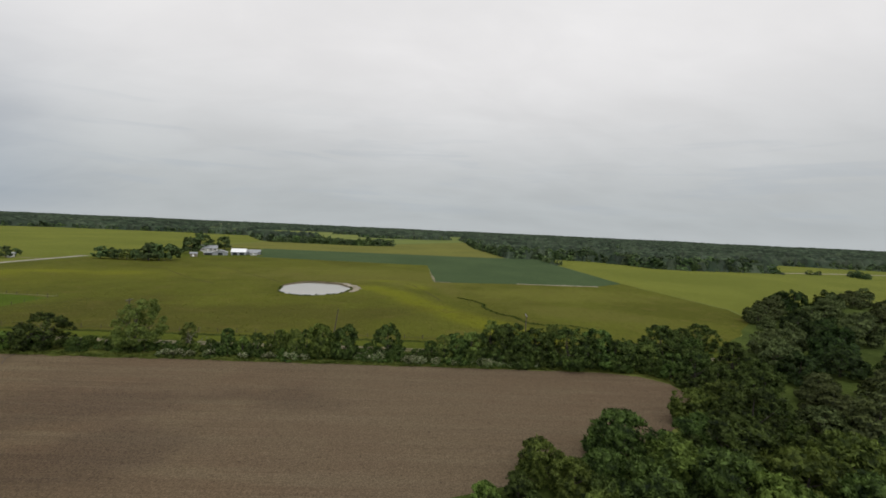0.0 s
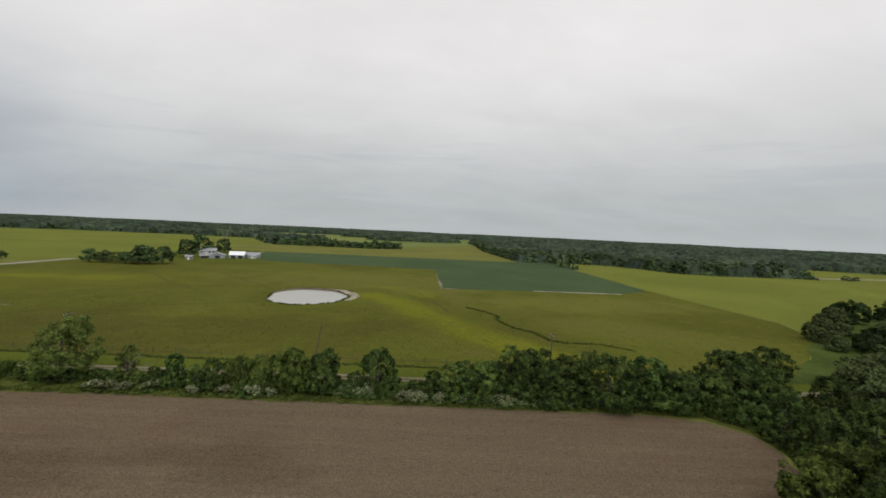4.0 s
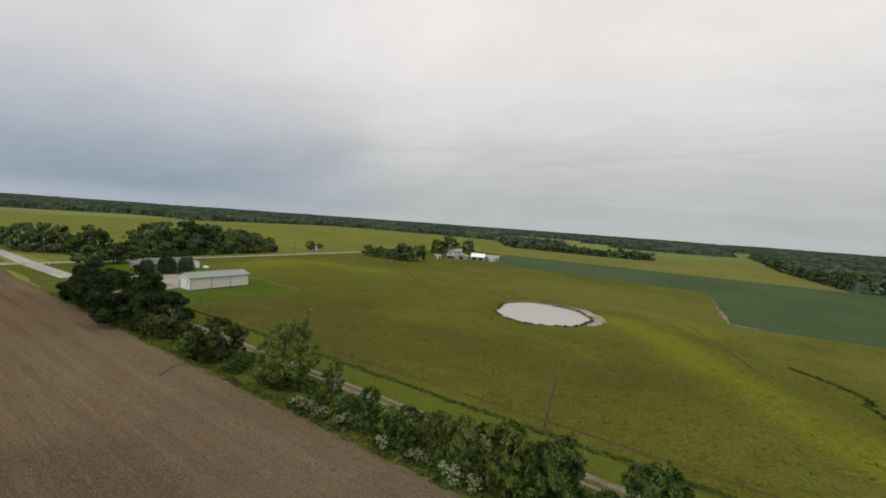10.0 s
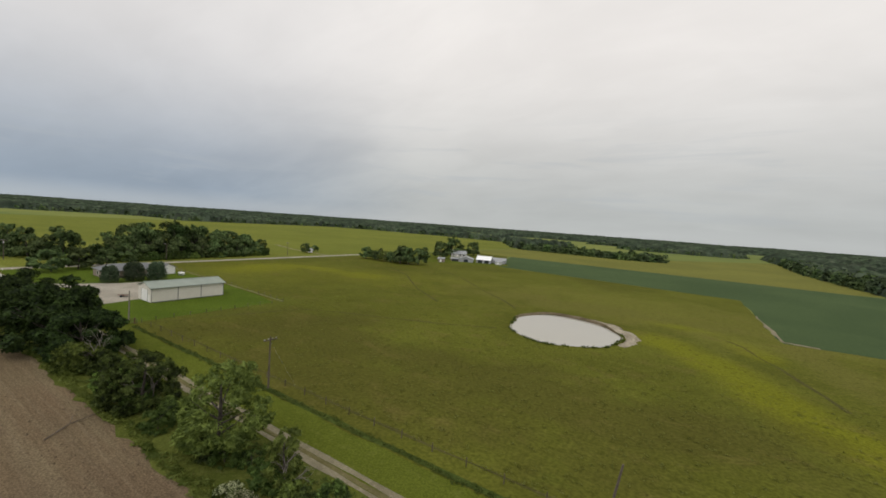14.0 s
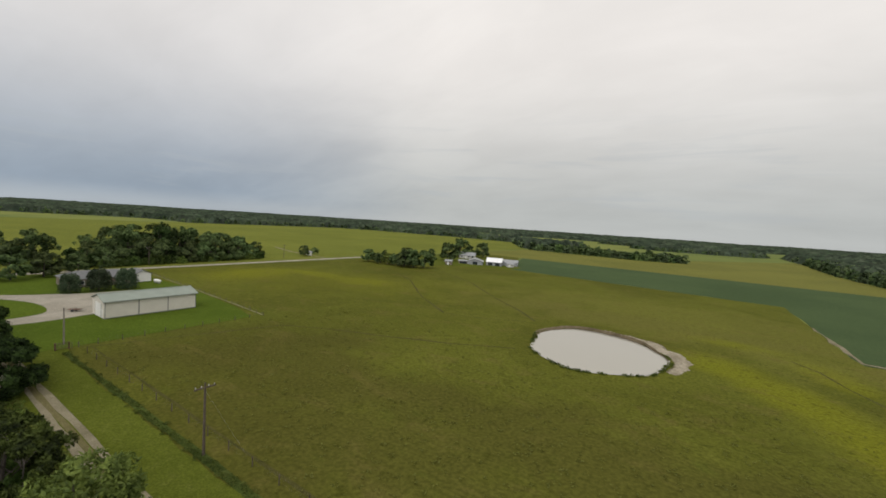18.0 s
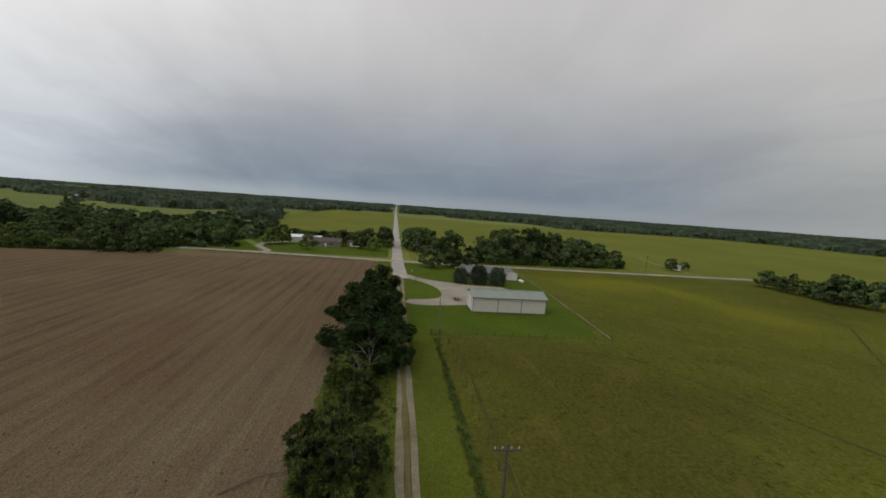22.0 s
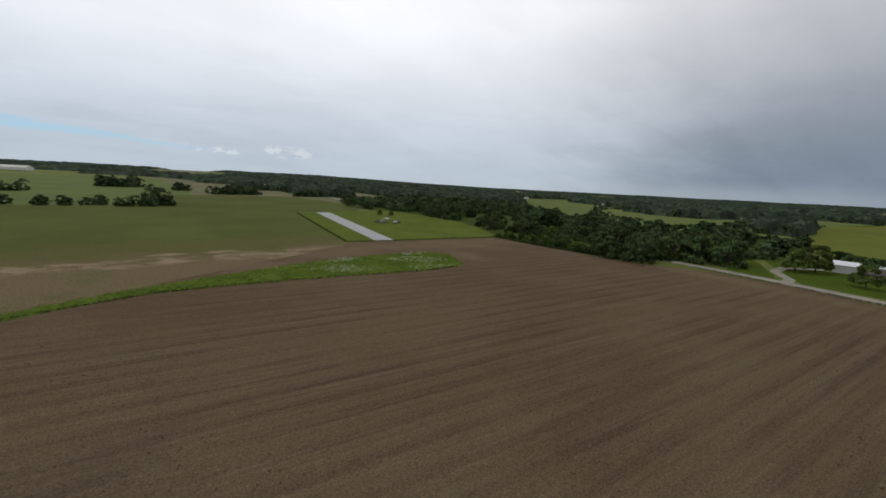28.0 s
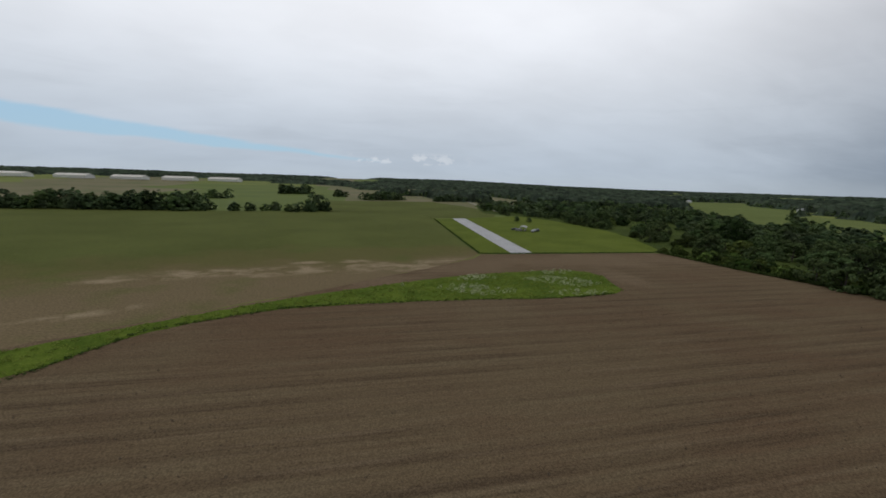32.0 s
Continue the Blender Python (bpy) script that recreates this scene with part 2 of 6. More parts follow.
def growth(name, dark, mid, light, coarse=0.02, fine=0.6, rows=None, patches=(), furrow=None, clump=0.0):
    """Grass, crop or soil: broad drifts, small mottling and, if wanted, coloured patches [(colour, strength, places)]."""
    m, nt, b = material(name, 0.98, 0.02)
    co = object_co(nt)
    broad = noise_node(nt, co, coarse, 5, 0.6, 0.5)
    small = noise_node(nt, co, fine, 6, 0.65)
    tiny = noise_node(nt, co, fine * 5, 3, 0.6)
    c = mix_node(nt, step_node(nt, broad, 0.32, 0.68), dark, mid)
    c = mix_node(nt, step_node(nt, small, 0.5, 0.78, 0, 0.75), c, light)
    c = mix_node(nt, step_node(nt, small, 0.42, 0.25, 0, 0.45), c, dark)
    if rows:
        spacing, amount = rows
        wob = noise_node(nt, scaled(nt, co, 0.01, 0.05, 1), 1.0, 2)
        sep = nt.nodes.new("ShaderNodeSeparateXYZ")
        nt.links.new(co, sep.inputs[0])
        yy = math_node(nt, "ADD", sep.outputs[1], math_node(nt, "MULTIPLY", wob, 1.6))
        for sp, am in ((spacing * 2.3, amount * 0.25), (spacing * 2 / 3, amount * 0.65), (spacing / 3, amount * 0.82)):
            at = math_node(nt, "ADD", sep.outputs[1], 88.0 + spacing / 6) if sp < spacing else yy
            wave = math_node(nt, "COSINE", math_node(nt, "MULTIPLY", at, 2 * math.pi / sp))
            streak = noise_node(nt, scaled(nt, co, 0.06, 1.1 / sp, 1), 1.0, 6, 0.7)
            worn = step_node(nt, noise_node(nt, co, 0.045, 4, 0.6), 0.36, 0.62, 0.45, 1.0)
            f = math_node(nt, "MULTIPLY", math_node(nt, "MULTIPLY", step_node(nt, wave, -0.1, 1.0), worn), step_node(nt, streak, 0.36, 0.64, 0.1, am))
            c = mix_node(nt, f, c, furrow or dark)
    for colour, strength, places, *ragged in patches:
        f = math_node(nt, "MULTIPLY", spots(nt, co, places, *ragged), strength)
        if strength >= 1.0:
            f = math_node(nt, "MULTIPLY", f, step_node(nt, noise_node(nt, scaled(nt, co, 0.8, 1.1, 1), 0.13, 6, 0.65, 0.6), 0.40, 0.60))
        c = mix_node(nt, f, c, colour)
    if clump:
        tussock = noise_node(nt, scaled(nt, co, 0.8, 1.0, 1, 20), 0.55, 5, 0.7, 0.3)
        c = mix_node(nt, step_node(nt, tussock, 0.54, 0.68, 0, clump), c, tuple(v * 0.62 for v in dark))
        dry = noise_node(nt, scaled(nt, co, 0.7, 1.2, 1, -15), 0.11, 6, 0.7, 0.4)
        c = mix_node(nt, step_node(nt, dry, 0.52, 0.70, 0, clump * 0.9), c, (0.116, 0.098, 0.028))
        c = mix_node(nt, step_node(nt, dry, 0.42, 0.28, 0, clump * 0.7), c, (0.078, 0.098, 0.014))
    speck = step_node(nt, tiny, 0.3, 0.7, 0.78, 1.2)
    n = nt.nodes.new("ShaderNodeVectorMath")
    n.operation = "SCALE"
    nt.links.new(c, n.inputs[0])
    nt.links.new(speck, n.inputs["Scale"])
    nt.links.new(n.outputs[0], b.inputs["Base Color"])
    bump(nt, b, math_node(nt, "ADD", small, tiny), 0.6, 0.25)
    return m


def plain(name, colour, rough=0.7, vary=0.12, scale=1.5, metal=0.0, spec=0.4):
    m, nt, b = material(name, rough, spec)
    co = object_co(nt)
    a = noise_node(nt, co, scale, 6, 0.6)
    d = noise_node(nt, co, scale * 9, 3, 0.6)
    f = math_node(nt, "ADD", math_node(nt, "MULTIPLY", a, 0.7), math_node(nt, "MULTIPLY", d, 0.3))
    lo, hi = tuple(v * (1 - vary) for v in colour), tuple(min(1, v * (1 + vary)) for v in colour)
    nt.links.new(mix_node(nt, step_node(nt, f, 0.3, 0.7), lo, hi), b.inputs["Base Color"])
    b.inputs["Metallic"].default_value = metal
    bump(nt, b, d, 0.15, 0.02)
    return m


def foliage(name, dark, light, through=0.2, drift=1.0, by_tree=True, cell=0.0):
    m = bpy.data.materials.new(name)
    m.use_nodes = True
    nt = m.node_tree
    nt.nodes.clear()
    out = nt.nodes.new("ShaderNodeOutputMaterial")
    isl = nt.nodes.new("ShaderNodeNewGeometry").outputs["Random Per Island"]
    tree = nt.nodes.new("ShaderNodeObjectInfo").outputs["Random"]
    co = object_co(nt)
    # clumps of the dark tone paint a crown's shaded gaps into the leaf colour
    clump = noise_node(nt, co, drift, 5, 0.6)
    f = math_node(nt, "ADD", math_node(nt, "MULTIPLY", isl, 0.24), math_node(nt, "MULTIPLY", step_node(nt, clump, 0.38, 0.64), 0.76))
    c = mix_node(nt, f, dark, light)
    hue = nt.nodes.new("ShaderNodeHueSaturation")
    nt.links.new(c, hue.inputs["Color"])
    if by_tree:
        nt.links.new(step_node(nt, tree, 0, 1, 0.482, 0.513, False), hue.inputs["Hue"])
        nt.links.new(step_node(nt, tree, 0, 1, 0.72, 1.3, False), hue.inputs["Value"])
    if cell:
        # one tint for each crown of a joined wood
        v = nt.nodes.new("ShaderNodeTexVoronoi")
        v.voronoi_dimensions = "2D"
        v.inputs["Scale"].default_value = 1 / cell
        nt.links.new(co, v.inputs["Vector"])
        sep = nt.nodes.new("ShaderNodeSeparateColor")
        nt.links.new(v.outputs["Color"], sep.inputs[0])
        nt.links.new(step_node(nt, sep.outputs[0], 0, 1, 0.482, 0.512, False), hue.inputs["Hue"])
        nt.links.new(step_node(nt, sep.outputs[1], 0, 1, 0.66, 1.34, False), hue.inputs["Value"])
        nt.links.new(step_node(nt, sep.outputs[2], 0, 1, 0.8, 1.1, False), hue.inputs["Saturation"])
    d = nt.nodes.new("ShaderNodeBsdfDiffuse")
    t = nt.nodes.new("ShaderNodeBsdfTranslucent")
    for s in (d, t):
        nt.links.new(hue.outputs[0], s.inputs["Color"])
    g = nt.nodes.new("ShaderNodeBsdfGlossy")
    g.inputs["Roughness"].default_value = 0.5
    g.inputs["Color"].default_value = (0.6, 0.65, 0.6, 1)
    x = nt.nodes.new("ShaderNodeMixShader")
    x.inputs[0].default_value = through
    nt.links.new(d.outputs[0], x.inputs[1])
    nt.links.new(t.outputs[0], x.inputs[2])
    y = nt.nodes.new("ShaderNodeMixShader")
    y.inputs[0].default_value = 0.012
    nt.links.new(x.outputs[0], y.inputs[1])
    nt.links.new(g.outputs[0], y.inputs[2])
    nt.links.new(y.outputs[0], out.inputs[0])
    return m


def countryside():
    m, nt, b = material("countryside", 0.95, 0.1)
    co = object_co(nt)
    v = nt.nodes.new("ShaderNodeTexVoronoi")
    v.distance = "CHEBYCHEV"
    v.inputs["Scale"].default_value = 1 / 420
    nt.links.new(scaled(nt, co, 1, 0.7, 0), v.inputs["Vector"])
    sep = nt.nodes.new("ShaderNodeSeparateColor")
    nt.links.new(v.outputs["Color"], sep.inputs[0])
    c = mix_node(nt, step_node(nt, sep.outputs[0], 0.2, 0.8), (0.105, 0.135, 0.028), (0.15, 0.17, 0.035))
    c = mix_node(nt, step_node(nt, sep.outputs[1], 0.72, 0.76), c, (0.16, 0.14, 0.075))
    c = mix_node(nt, step_node(nt, noise_node(nt, co, 0.01, 6), 0.35, 0.7, 0, 0.5), c, (0.07, 0.10, 0.025))
    nt.links.new(c, b.inputs["Base Color"])
    return m


M_GROUND = countryside()
def tilled():
    """Tilled soil with rows along x: uneven passes of the implement, crop residue in streaks, moist patches and crumbs,
    tinted by region for brightness.
    """
    m, nt, b = material("tilled_soil", 0.98, 0.02)
    co = object_co(nt)
    sep = nt.nodes.new("ShaderNodeSeparateXYZ")
    nt.links.new(co, sep.inputs[0])
    broad = noise_node(nt, co, 0.022, 5, 0.6, 0.5)
    c = mix_node(nt, step_node(nt, broad, 0.34, 0.66), (0.134, 0.094, 0.055), (0.151, 0.117, 0.067))
    # long streaks, coarse to fine, along the rows
    wide = noise_node(nt, scaled(nt, co, 0.025, 0.34, 1), 1.0, 4, 0.6)
    mid = noise_node(nt, scaled(nt, co, 0.03, 1.15, 1), 1.0, 5, 0.62)
    thin = noise_node(nt, scaled(nt, co, 0.12, 2.9, 1), 1.0, 4, 0.6)
    wob = math_node(nt, "MULTIPLY", noise_node(nt, scaled(nt, co, 0.012, 0.05, 1), 1.0, 2), 1.2)
    passes = math_node(nt, "COSINE", math_node(nt, "MULTIPLY", math_node(nt, "ADD", sep.outputs[1], wob), 2 * math.pi / 4.56))
    rows = math_node(nt, "COSINE", math_node(nt, "MULTIPLY", math_node(nt, "ADD", sep.outputs[1], math_node(nt, "MULTIPLY", wob, 0.3)), 2 * math.pi / 1.52))
    # corner grows to the north-east, where rows fade and the soil tint is paler
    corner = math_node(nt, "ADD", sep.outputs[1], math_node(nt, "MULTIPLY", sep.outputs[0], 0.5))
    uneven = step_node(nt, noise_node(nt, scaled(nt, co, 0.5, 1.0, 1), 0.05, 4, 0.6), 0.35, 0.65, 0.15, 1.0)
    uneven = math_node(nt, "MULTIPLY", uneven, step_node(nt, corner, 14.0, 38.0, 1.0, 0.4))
    ridge = math_node(nt, "MULTIPLY", math_node(nt, "MULTIPLY", step_node(nt, passes, 0.1, 0.95), uneven), step_node(nt, mid, 0.38, 0.6, 0.3, 0.9))
    c = mix_node(nt, math_node(nt, "MULTIPLY", step_node(nt, wide, 0.46, 0.66), 0.4), c, (0.178, 0.147, 0.086))
    c = mix_node(nt, ridge, c, (0.088, 0.065, 0.039))
    c = mix_node(nt, step_node(nt, mid, 0.52, 0.72, 0, 0.6), c, (0.185, 0.144, 0.090))
    row = math_node(nt, "MULTIPLY", math_node(nt, "MULTIPLY", step_node(nt, rows, 0.0, 1.0), uneven), step_node(nt, thin, 0.4, 0.62, 0.1, 0.6))
    c = mix_node(nt, row, c, (0.084, 0.061, 0.037))
    # the broad eastern patch lowers brightness; small dark ones are moist, pale ones tan
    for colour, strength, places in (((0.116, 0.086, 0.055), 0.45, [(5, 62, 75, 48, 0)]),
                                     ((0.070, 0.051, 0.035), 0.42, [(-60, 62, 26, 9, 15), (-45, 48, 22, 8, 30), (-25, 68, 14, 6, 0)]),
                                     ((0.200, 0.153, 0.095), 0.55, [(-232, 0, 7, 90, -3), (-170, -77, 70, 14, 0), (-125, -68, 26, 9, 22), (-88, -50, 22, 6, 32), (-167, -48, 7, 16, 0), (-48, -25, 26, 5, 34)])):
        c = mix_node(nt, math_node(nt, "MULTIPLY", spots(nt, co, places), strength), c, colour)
    crumb = noise_node(nt, scaled(nt, co, 0.8, 1.2, 1), 1.1, 6, 0.72)
    tiny = noise_node(nt, co, 4.5, 3, 0.6)
    c = mix_node(nt, step_node(nt, crumb, 0.56, 0.70, 0, 0.6), c, (0.060, 0.041, 0.027))
    c = mix_node(nt, step_node(nt, crumb, 0.42, 0.30, 0, 0.5), c, (0.200, 0.156, 0.097))
    # colour multiplied by region to balance brightness: darker south-west, nearly untinted north-east
    region_tint = step_node(nt, math_node(nt, "ADD", corner, math_node(nt, "MULTIPLY", broad, 20.0)), 22.0, 50.0)
    c = mix_node(nt, 1.0, c, mix_node(nt, region_tint, (0.90, 0.865, 0.875), (0.96, 0.97, 1.02)), "MULTIPLY")
    n = nt.nodes.new("ShaderNodeVectorMath")
    n.operation = "SCALE"
    nt.links.new(c, n.inputs[0])
    nt.links.new(step_node(nt, tiny, 0.3, 0.7, 0.72, 1.26), n.inputs["Scale"])
    nt.links.new(n.outputs[0], b.inputs["Base Color"])
    bump(nt, b, math_node(nt, "ADD", math_node(nt, "ADD", crumb, tiny), math_node(nt, "MULTIPLY", mid, 0.8)), 0.7, 0.25)
    return m


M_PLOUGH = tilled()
# last patch: brown ground, plus painted shade between blades looked down on steeply
M_PASTURE = growth("pasture_grass", (0.070, 0.075, 0.012), (0.095, 0.103, 0.016), (0.120, 0.125, 0.023), 0.022, 0.35, None,
                   [((0.146, 0.152, 0.011), 0.62, [(-24, 194, 14, 9, -50), (-14, 182, 16, 9, -55), (-5, 167, 18, 9, -58), (4, 151, 18, 9, -56), (13, 138, 16, 9, -52), (22, 126, 16, 8, -50), (33, 115, 16, 7, -42), (-22, 222, 16, 6, -5), (-4, 205, 6, 14, 20)], 0.22),
                    ((0.124, 0.124, 0.026), 0.6, [(-25, 245, 110, 45, 0), (65, 195, 60, 24, 5)]),
                    ((0.104, 0.100, 0.024), 0.6, [(12, 205, 8, 30, 5), (-60, 228, 70, 14, 4), (60, 150, 40, 16, -20)]),
                    ((0.150, 0.152, 0.013), 0.8, [(-190, 210, 24, 9, 5), (-162, 213, 20, 10, 10), (-205, 190, 16, 30, 0)], 0.3),
                    ((0.108, 0.112, 0.014), 0.5, [(-165, 205, 70, 34, 30)]),
                    ((0.086, 0.104, 0.016), 0.6, [(-132, 130, 12, 24, 0)]),
                    ((0.062, 0.058, 0.014), 0.62, [(-40, 135, 60, 14, 8), (-105, 126, 40, 26, 10), (-70, 117, 60, 14, 4)])], None, 0.6)
M_SOY = growth("soybean_leaves", (0.046, 0.072, 0.031), (0.062, 0.092, 0.039), (0.078, 0.104, 0.045), 0.015, 0.5, (9.0, 0.5))
M_YELLOW = growth("yellow_green_crop", (0.110, 0.126, 0.023), (0.141, 0.154, 0.029), (0.160, 0.168, 0.036), 0.012, 0.3, (12.0, 0.35))
M_NORTH = growth("olive_crop", (0.115, 0.118, 0.03), (0.145, 0.145, 0.036), (0.17, 0.165, 0.045), 0.014, 0.3, (12.0, 0.35))
TAN_SPOTS = [(-31, -63.5, 8, 3.5, 0), (-14, -58, 9, 3, 15), (-51, -60, 6, 2.5, 0), (-64, -79, 6, 3, 10), (-79, -81, 8, 3, 0), (-83, -73, 7, 3, 0), (-100, -66, 14, 4, 20), (-116, -80, 10, 4, 10), (-137, -78, 9, 4, 0), (-20, -26, 16, 3, 30), (-45, -66, 40, 7, 8), (-105, -74, 34, 8, 15)]
M_SOUTH = growth("young_crop", (0.082, 0.094, 0.026), (0.104, 0.118, 0.034), (0.128, 0.134, 0.046), 0.018, 0.4, (7.0, 0.4),
                 [((0.158, 0.120, 0.068), 0.97, [(-75, -52, 90, 26, 22), (0, -22, 66, 30, 22), (-118, -80, 34, 15, 30), (-40, -62, 60, 20, 12)]),
                  ((0.118, 0.100, 0.040), 0.6, [(-60, -88, 100, 26, 12), (40, -60, 70, 26, 15), (-118, -100, 30, 20, 10)]),
                  ((0.26, 0.205, 0.128), 1.0, TAN_SPOTS)])
M_LAWN = growth("mown_lawn", (0.056, 0.086, 0.010), (0.072, 0.105, 0.013), (0.092, 0.122, 0.018), 0.05, 0.6)
M_AIRFIELD = growth("airfield_turf", (0.086, 0.112, 0.018), (0.112, 0.140, 0.023), (0.138, 0.158, 0.034), 0.05, 0.6)
M_STRIP = growth("rank_grass", (0.060, 0.096, 0.012), (0.098, 0.138, 0.018), (0.150, 0.172, 0.034), 0.08, 0.7)
M_VERGE = growth("verge_grass", (0.066, 0.082, 0.011), (0.086, 0.104, 0.015), (0.112, 0.126, 0.027), 0.06, 0.8)
M_SCRUB = growth("woodland_floor", (0.040, 0.058, 0.014), (0.065, 0.088, 0.020), (0.095, 0.11, 0.03), 0.05, 0.5)
M_GRAVEL = growth("pale_gravel", (0.25, 0.23, 0.188), (0.33, 0.305, 0.253), (0.405, 0.38, 0.32), 0.12, 1.4)
M_ROAD = growth("worn_chip_seal", (0.30, 0.288, 0.255), (0.38, 0.363, 0.325), (0.45, 0.43, 0.385), 0.1, 1.1)
M_LANE = growth("wheel_track_gravel", (0.155, 0.138, 0.088), (0.235, 0.210, 0.145), (0.315, 0.285, 0.210), 0.2, 1.5)
M_RUNWAY = growth("runway_surface", (0.36, 0.36, 0.36), (0.44, 0.44, 0.445), (0.50, 0.50, 0.50), 0.15, 0.9)
M_MUD = growth("drying_mud", (0.085, 0.068, 0.042), (0.15, 0.12, 0.078), (0.24, 0.205, 0.15), 0.15, 1.1)
M_SPOIL = growth("pale_spoil_bank", (0.20, 0.175, 0.125), (0.33, 0.295, 0.23), (0.42, 0.385, 0.31), 0.2, 0.9)
M_WEED = growth("dark_weeds", (0.030, 0.055, 0.012), (0.05, 0.085, 0.018), (0.075, 0.105, 0.03), 0.1, 0.9)

M_PATH = growth("trodden_grass", (0.054, 0.053, 0.016), (0.074, 0.070, 0.022), (0.100, 0.092, 0.032), 0.12, 0.9)
M_FOOT = growth("hedge_foot_grass", (0.058, 0.072, 0.014), (0.092, 0.106, 0.024), (0.132, 0.132, 0.046), 0.12, 0.9)
M_WIRE = plain("dull_fence_wire", (0.09, 0.085, 0.075), 0.6, 0.1)
M_WATER, _nt, _b = material("murky_pond_water", 0.09, 0.5)
_b.inputs["Base Color"].default_value = (0.315, 0.302, 0.252, 1)
_h = noise_node(_nt, object_co(_nt), 1.2, 4, 0.6)
bump(_nt, _b, _h, 0.05, 0.05)

# near-black tones of hedge, oak, tall and young leaves stand for crown shade
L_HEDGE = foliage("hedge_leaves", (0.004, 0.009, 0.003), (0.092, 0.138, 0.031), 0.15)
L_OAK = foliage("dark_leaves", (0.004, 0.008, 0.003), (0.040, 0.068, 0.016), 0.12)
L_ELM = foliage("grey_green_leaves", (0.044, 0.070, 0.016), (0.195, 0.260, 0.058), 0.3)
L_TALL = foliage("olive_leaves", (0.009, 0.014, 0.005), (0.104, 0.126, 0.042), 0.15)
L_WOOD = foliage("woodland_leaves", (0.024, 0.042, 0.016), (0.136, 0.196, 0.066), 0.24)
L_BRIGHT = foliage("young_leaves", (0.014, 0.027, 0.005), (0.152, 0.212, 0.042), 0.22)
L_YARD = foliage("shade_tree_leaves", (0.022, 0.038, 0.014), (0.120, 0.168, 0.058), 0.2, 0.7)
L_FLOWER = foliage("cream_blossom", (0.17, 0.19, 0.08), (0.42, 0.42, 0.27), 0.15)
L_SPRUCE = foliage("evergreen_leaves", (0.022, 0.037, 0.020), (0.076, 0.106, 0.056), 0.1)
L_WEED = foliage("weed_leaves", (0.030, 0.055, 0.012), (0.075, 0.115, 0.025))
# bluish leaf tones carry the haze over far woods in the colour
L_FAR = foliage("distant_canopy", (0.018, 0.029, 0.018), (0.060, 0.082, 0.048), 0.1, 0.02, False, 11.0)
L_JOIN = foliage("wood_crowns", (0.026, 0.046, 0.019), (0.118, 0.174, 0.062), 0.25, 0.09, False, 10.0)
M_BARK = plain("grey_brown_bark", (0.055, 0.046, 0.037), 0.9, 0.35, 3)
M_DEAD = plain("bleached_dead_wood", (0.185, 0.165, 0.14), 0.9, 0.25, 3)
M_POLE = plain("weathered_pole_wood", (0.088, 0.070, 0.054), 0.9, 0.25, 2)
M_CREAM = plain("cream_metal_siding", (0.57, 0.545, 0.48), 0.55, 0.05, 0.6)
M_TRIM = plain("dark_metal_trim", (0.16, 0.165, 0.15), 0.5, 0.1)
M_GREENROOF = plain("pale_green_metal_roof", (0.222, 0.258, 0.220), 0.5, 0.1, 0.5, 0.2)
M_SHINGLE = plain("grey_shingles", (0.125, 0.13, 0.132), 0.9, 0.2, 1.2)
M_BROWNROOF = plain("brown_shingles", (0.085, 0.07, 0.058), 0.9, 0.25, 1.2)
M_BRICK = plain("tan_brick", (0.20, 0.165, 0.13), 0.85, 0.2, 2)
M_WHITE = plain("white_paint", (0.70, 0.70, 0.68), 0.55, 0.05, 0.8)
M_WHITEROOF = plain("white_metal_roof", (0.74, 0.75, 0.76), 0.4, 0.06, 0.4)
M_GREYROOF = plain("grey_metal_roof", (0.25, 0.26, 0.27), 0.5, 0.15, 0.4)
M_DARKGLASS = plain("dark_window_glass", (0.03, 0.035, 0.04), 0.1, 0.05, 1, 0, 0.5)
M_CERAMIC = plain("grey_insulator", (0.35, 0.34, 0.33), 0.3, 0.05)
M_STEEL = plain("galvanised_steel", (0.42, 0.43, 0.44), 0.4, 0.1, 2, 0.7)
M_CLOD = plain("soil_clod", (0.098, 0.072, 0.044), 0.95, 0.3, 2)


# ---------- mesh helpers ----------
def mesh_object(name, verts, faces, mat, parent=None, label="", smooth=False):
    me = bpy.data.meshes.new(name)
    me.from_pydata([tuple(map(float, v)) for v in verts], [], [tuple(map(int, f)) for f in faces])
    me.materials.append(mat)
    if smooth:
        me.polygons.foreach_set("use_smooth", [True] * len(me.polygons))
    ob = new(name, me)
    if parent:
        ob.parent = parent
    if label:
        ob["label"] = label
    return ob


def part(name, bm, mat, parent, label=""):
    me = bpy.data.meshes.new(name)
    bmesh.ops.recalc_face_normals(bm, faces=bm.faces)
    bm.to_mesh(me)
    bm.free()
    me.materials.append(mat)
    ob = new(name, me)
    if parent:
        ob.parent = parent
    if label:
        ob["label"] = label
    return ob


def box(lo, hi, bev=0.0):
    bm = bmesh.new()
    bmesh.ops.create_cube(bm, size=1.0)
    for v in bm.verts:
        v.co = [lo[i] + (hi[i] - lo[i]) * (v.co[i] + 0.5) for i in range(3)]
    if bev:
        bmesh.ops.bevel(bm, geom=bm.edges[:], offset=bev, segments=1, affect="EDGES")
    return bm


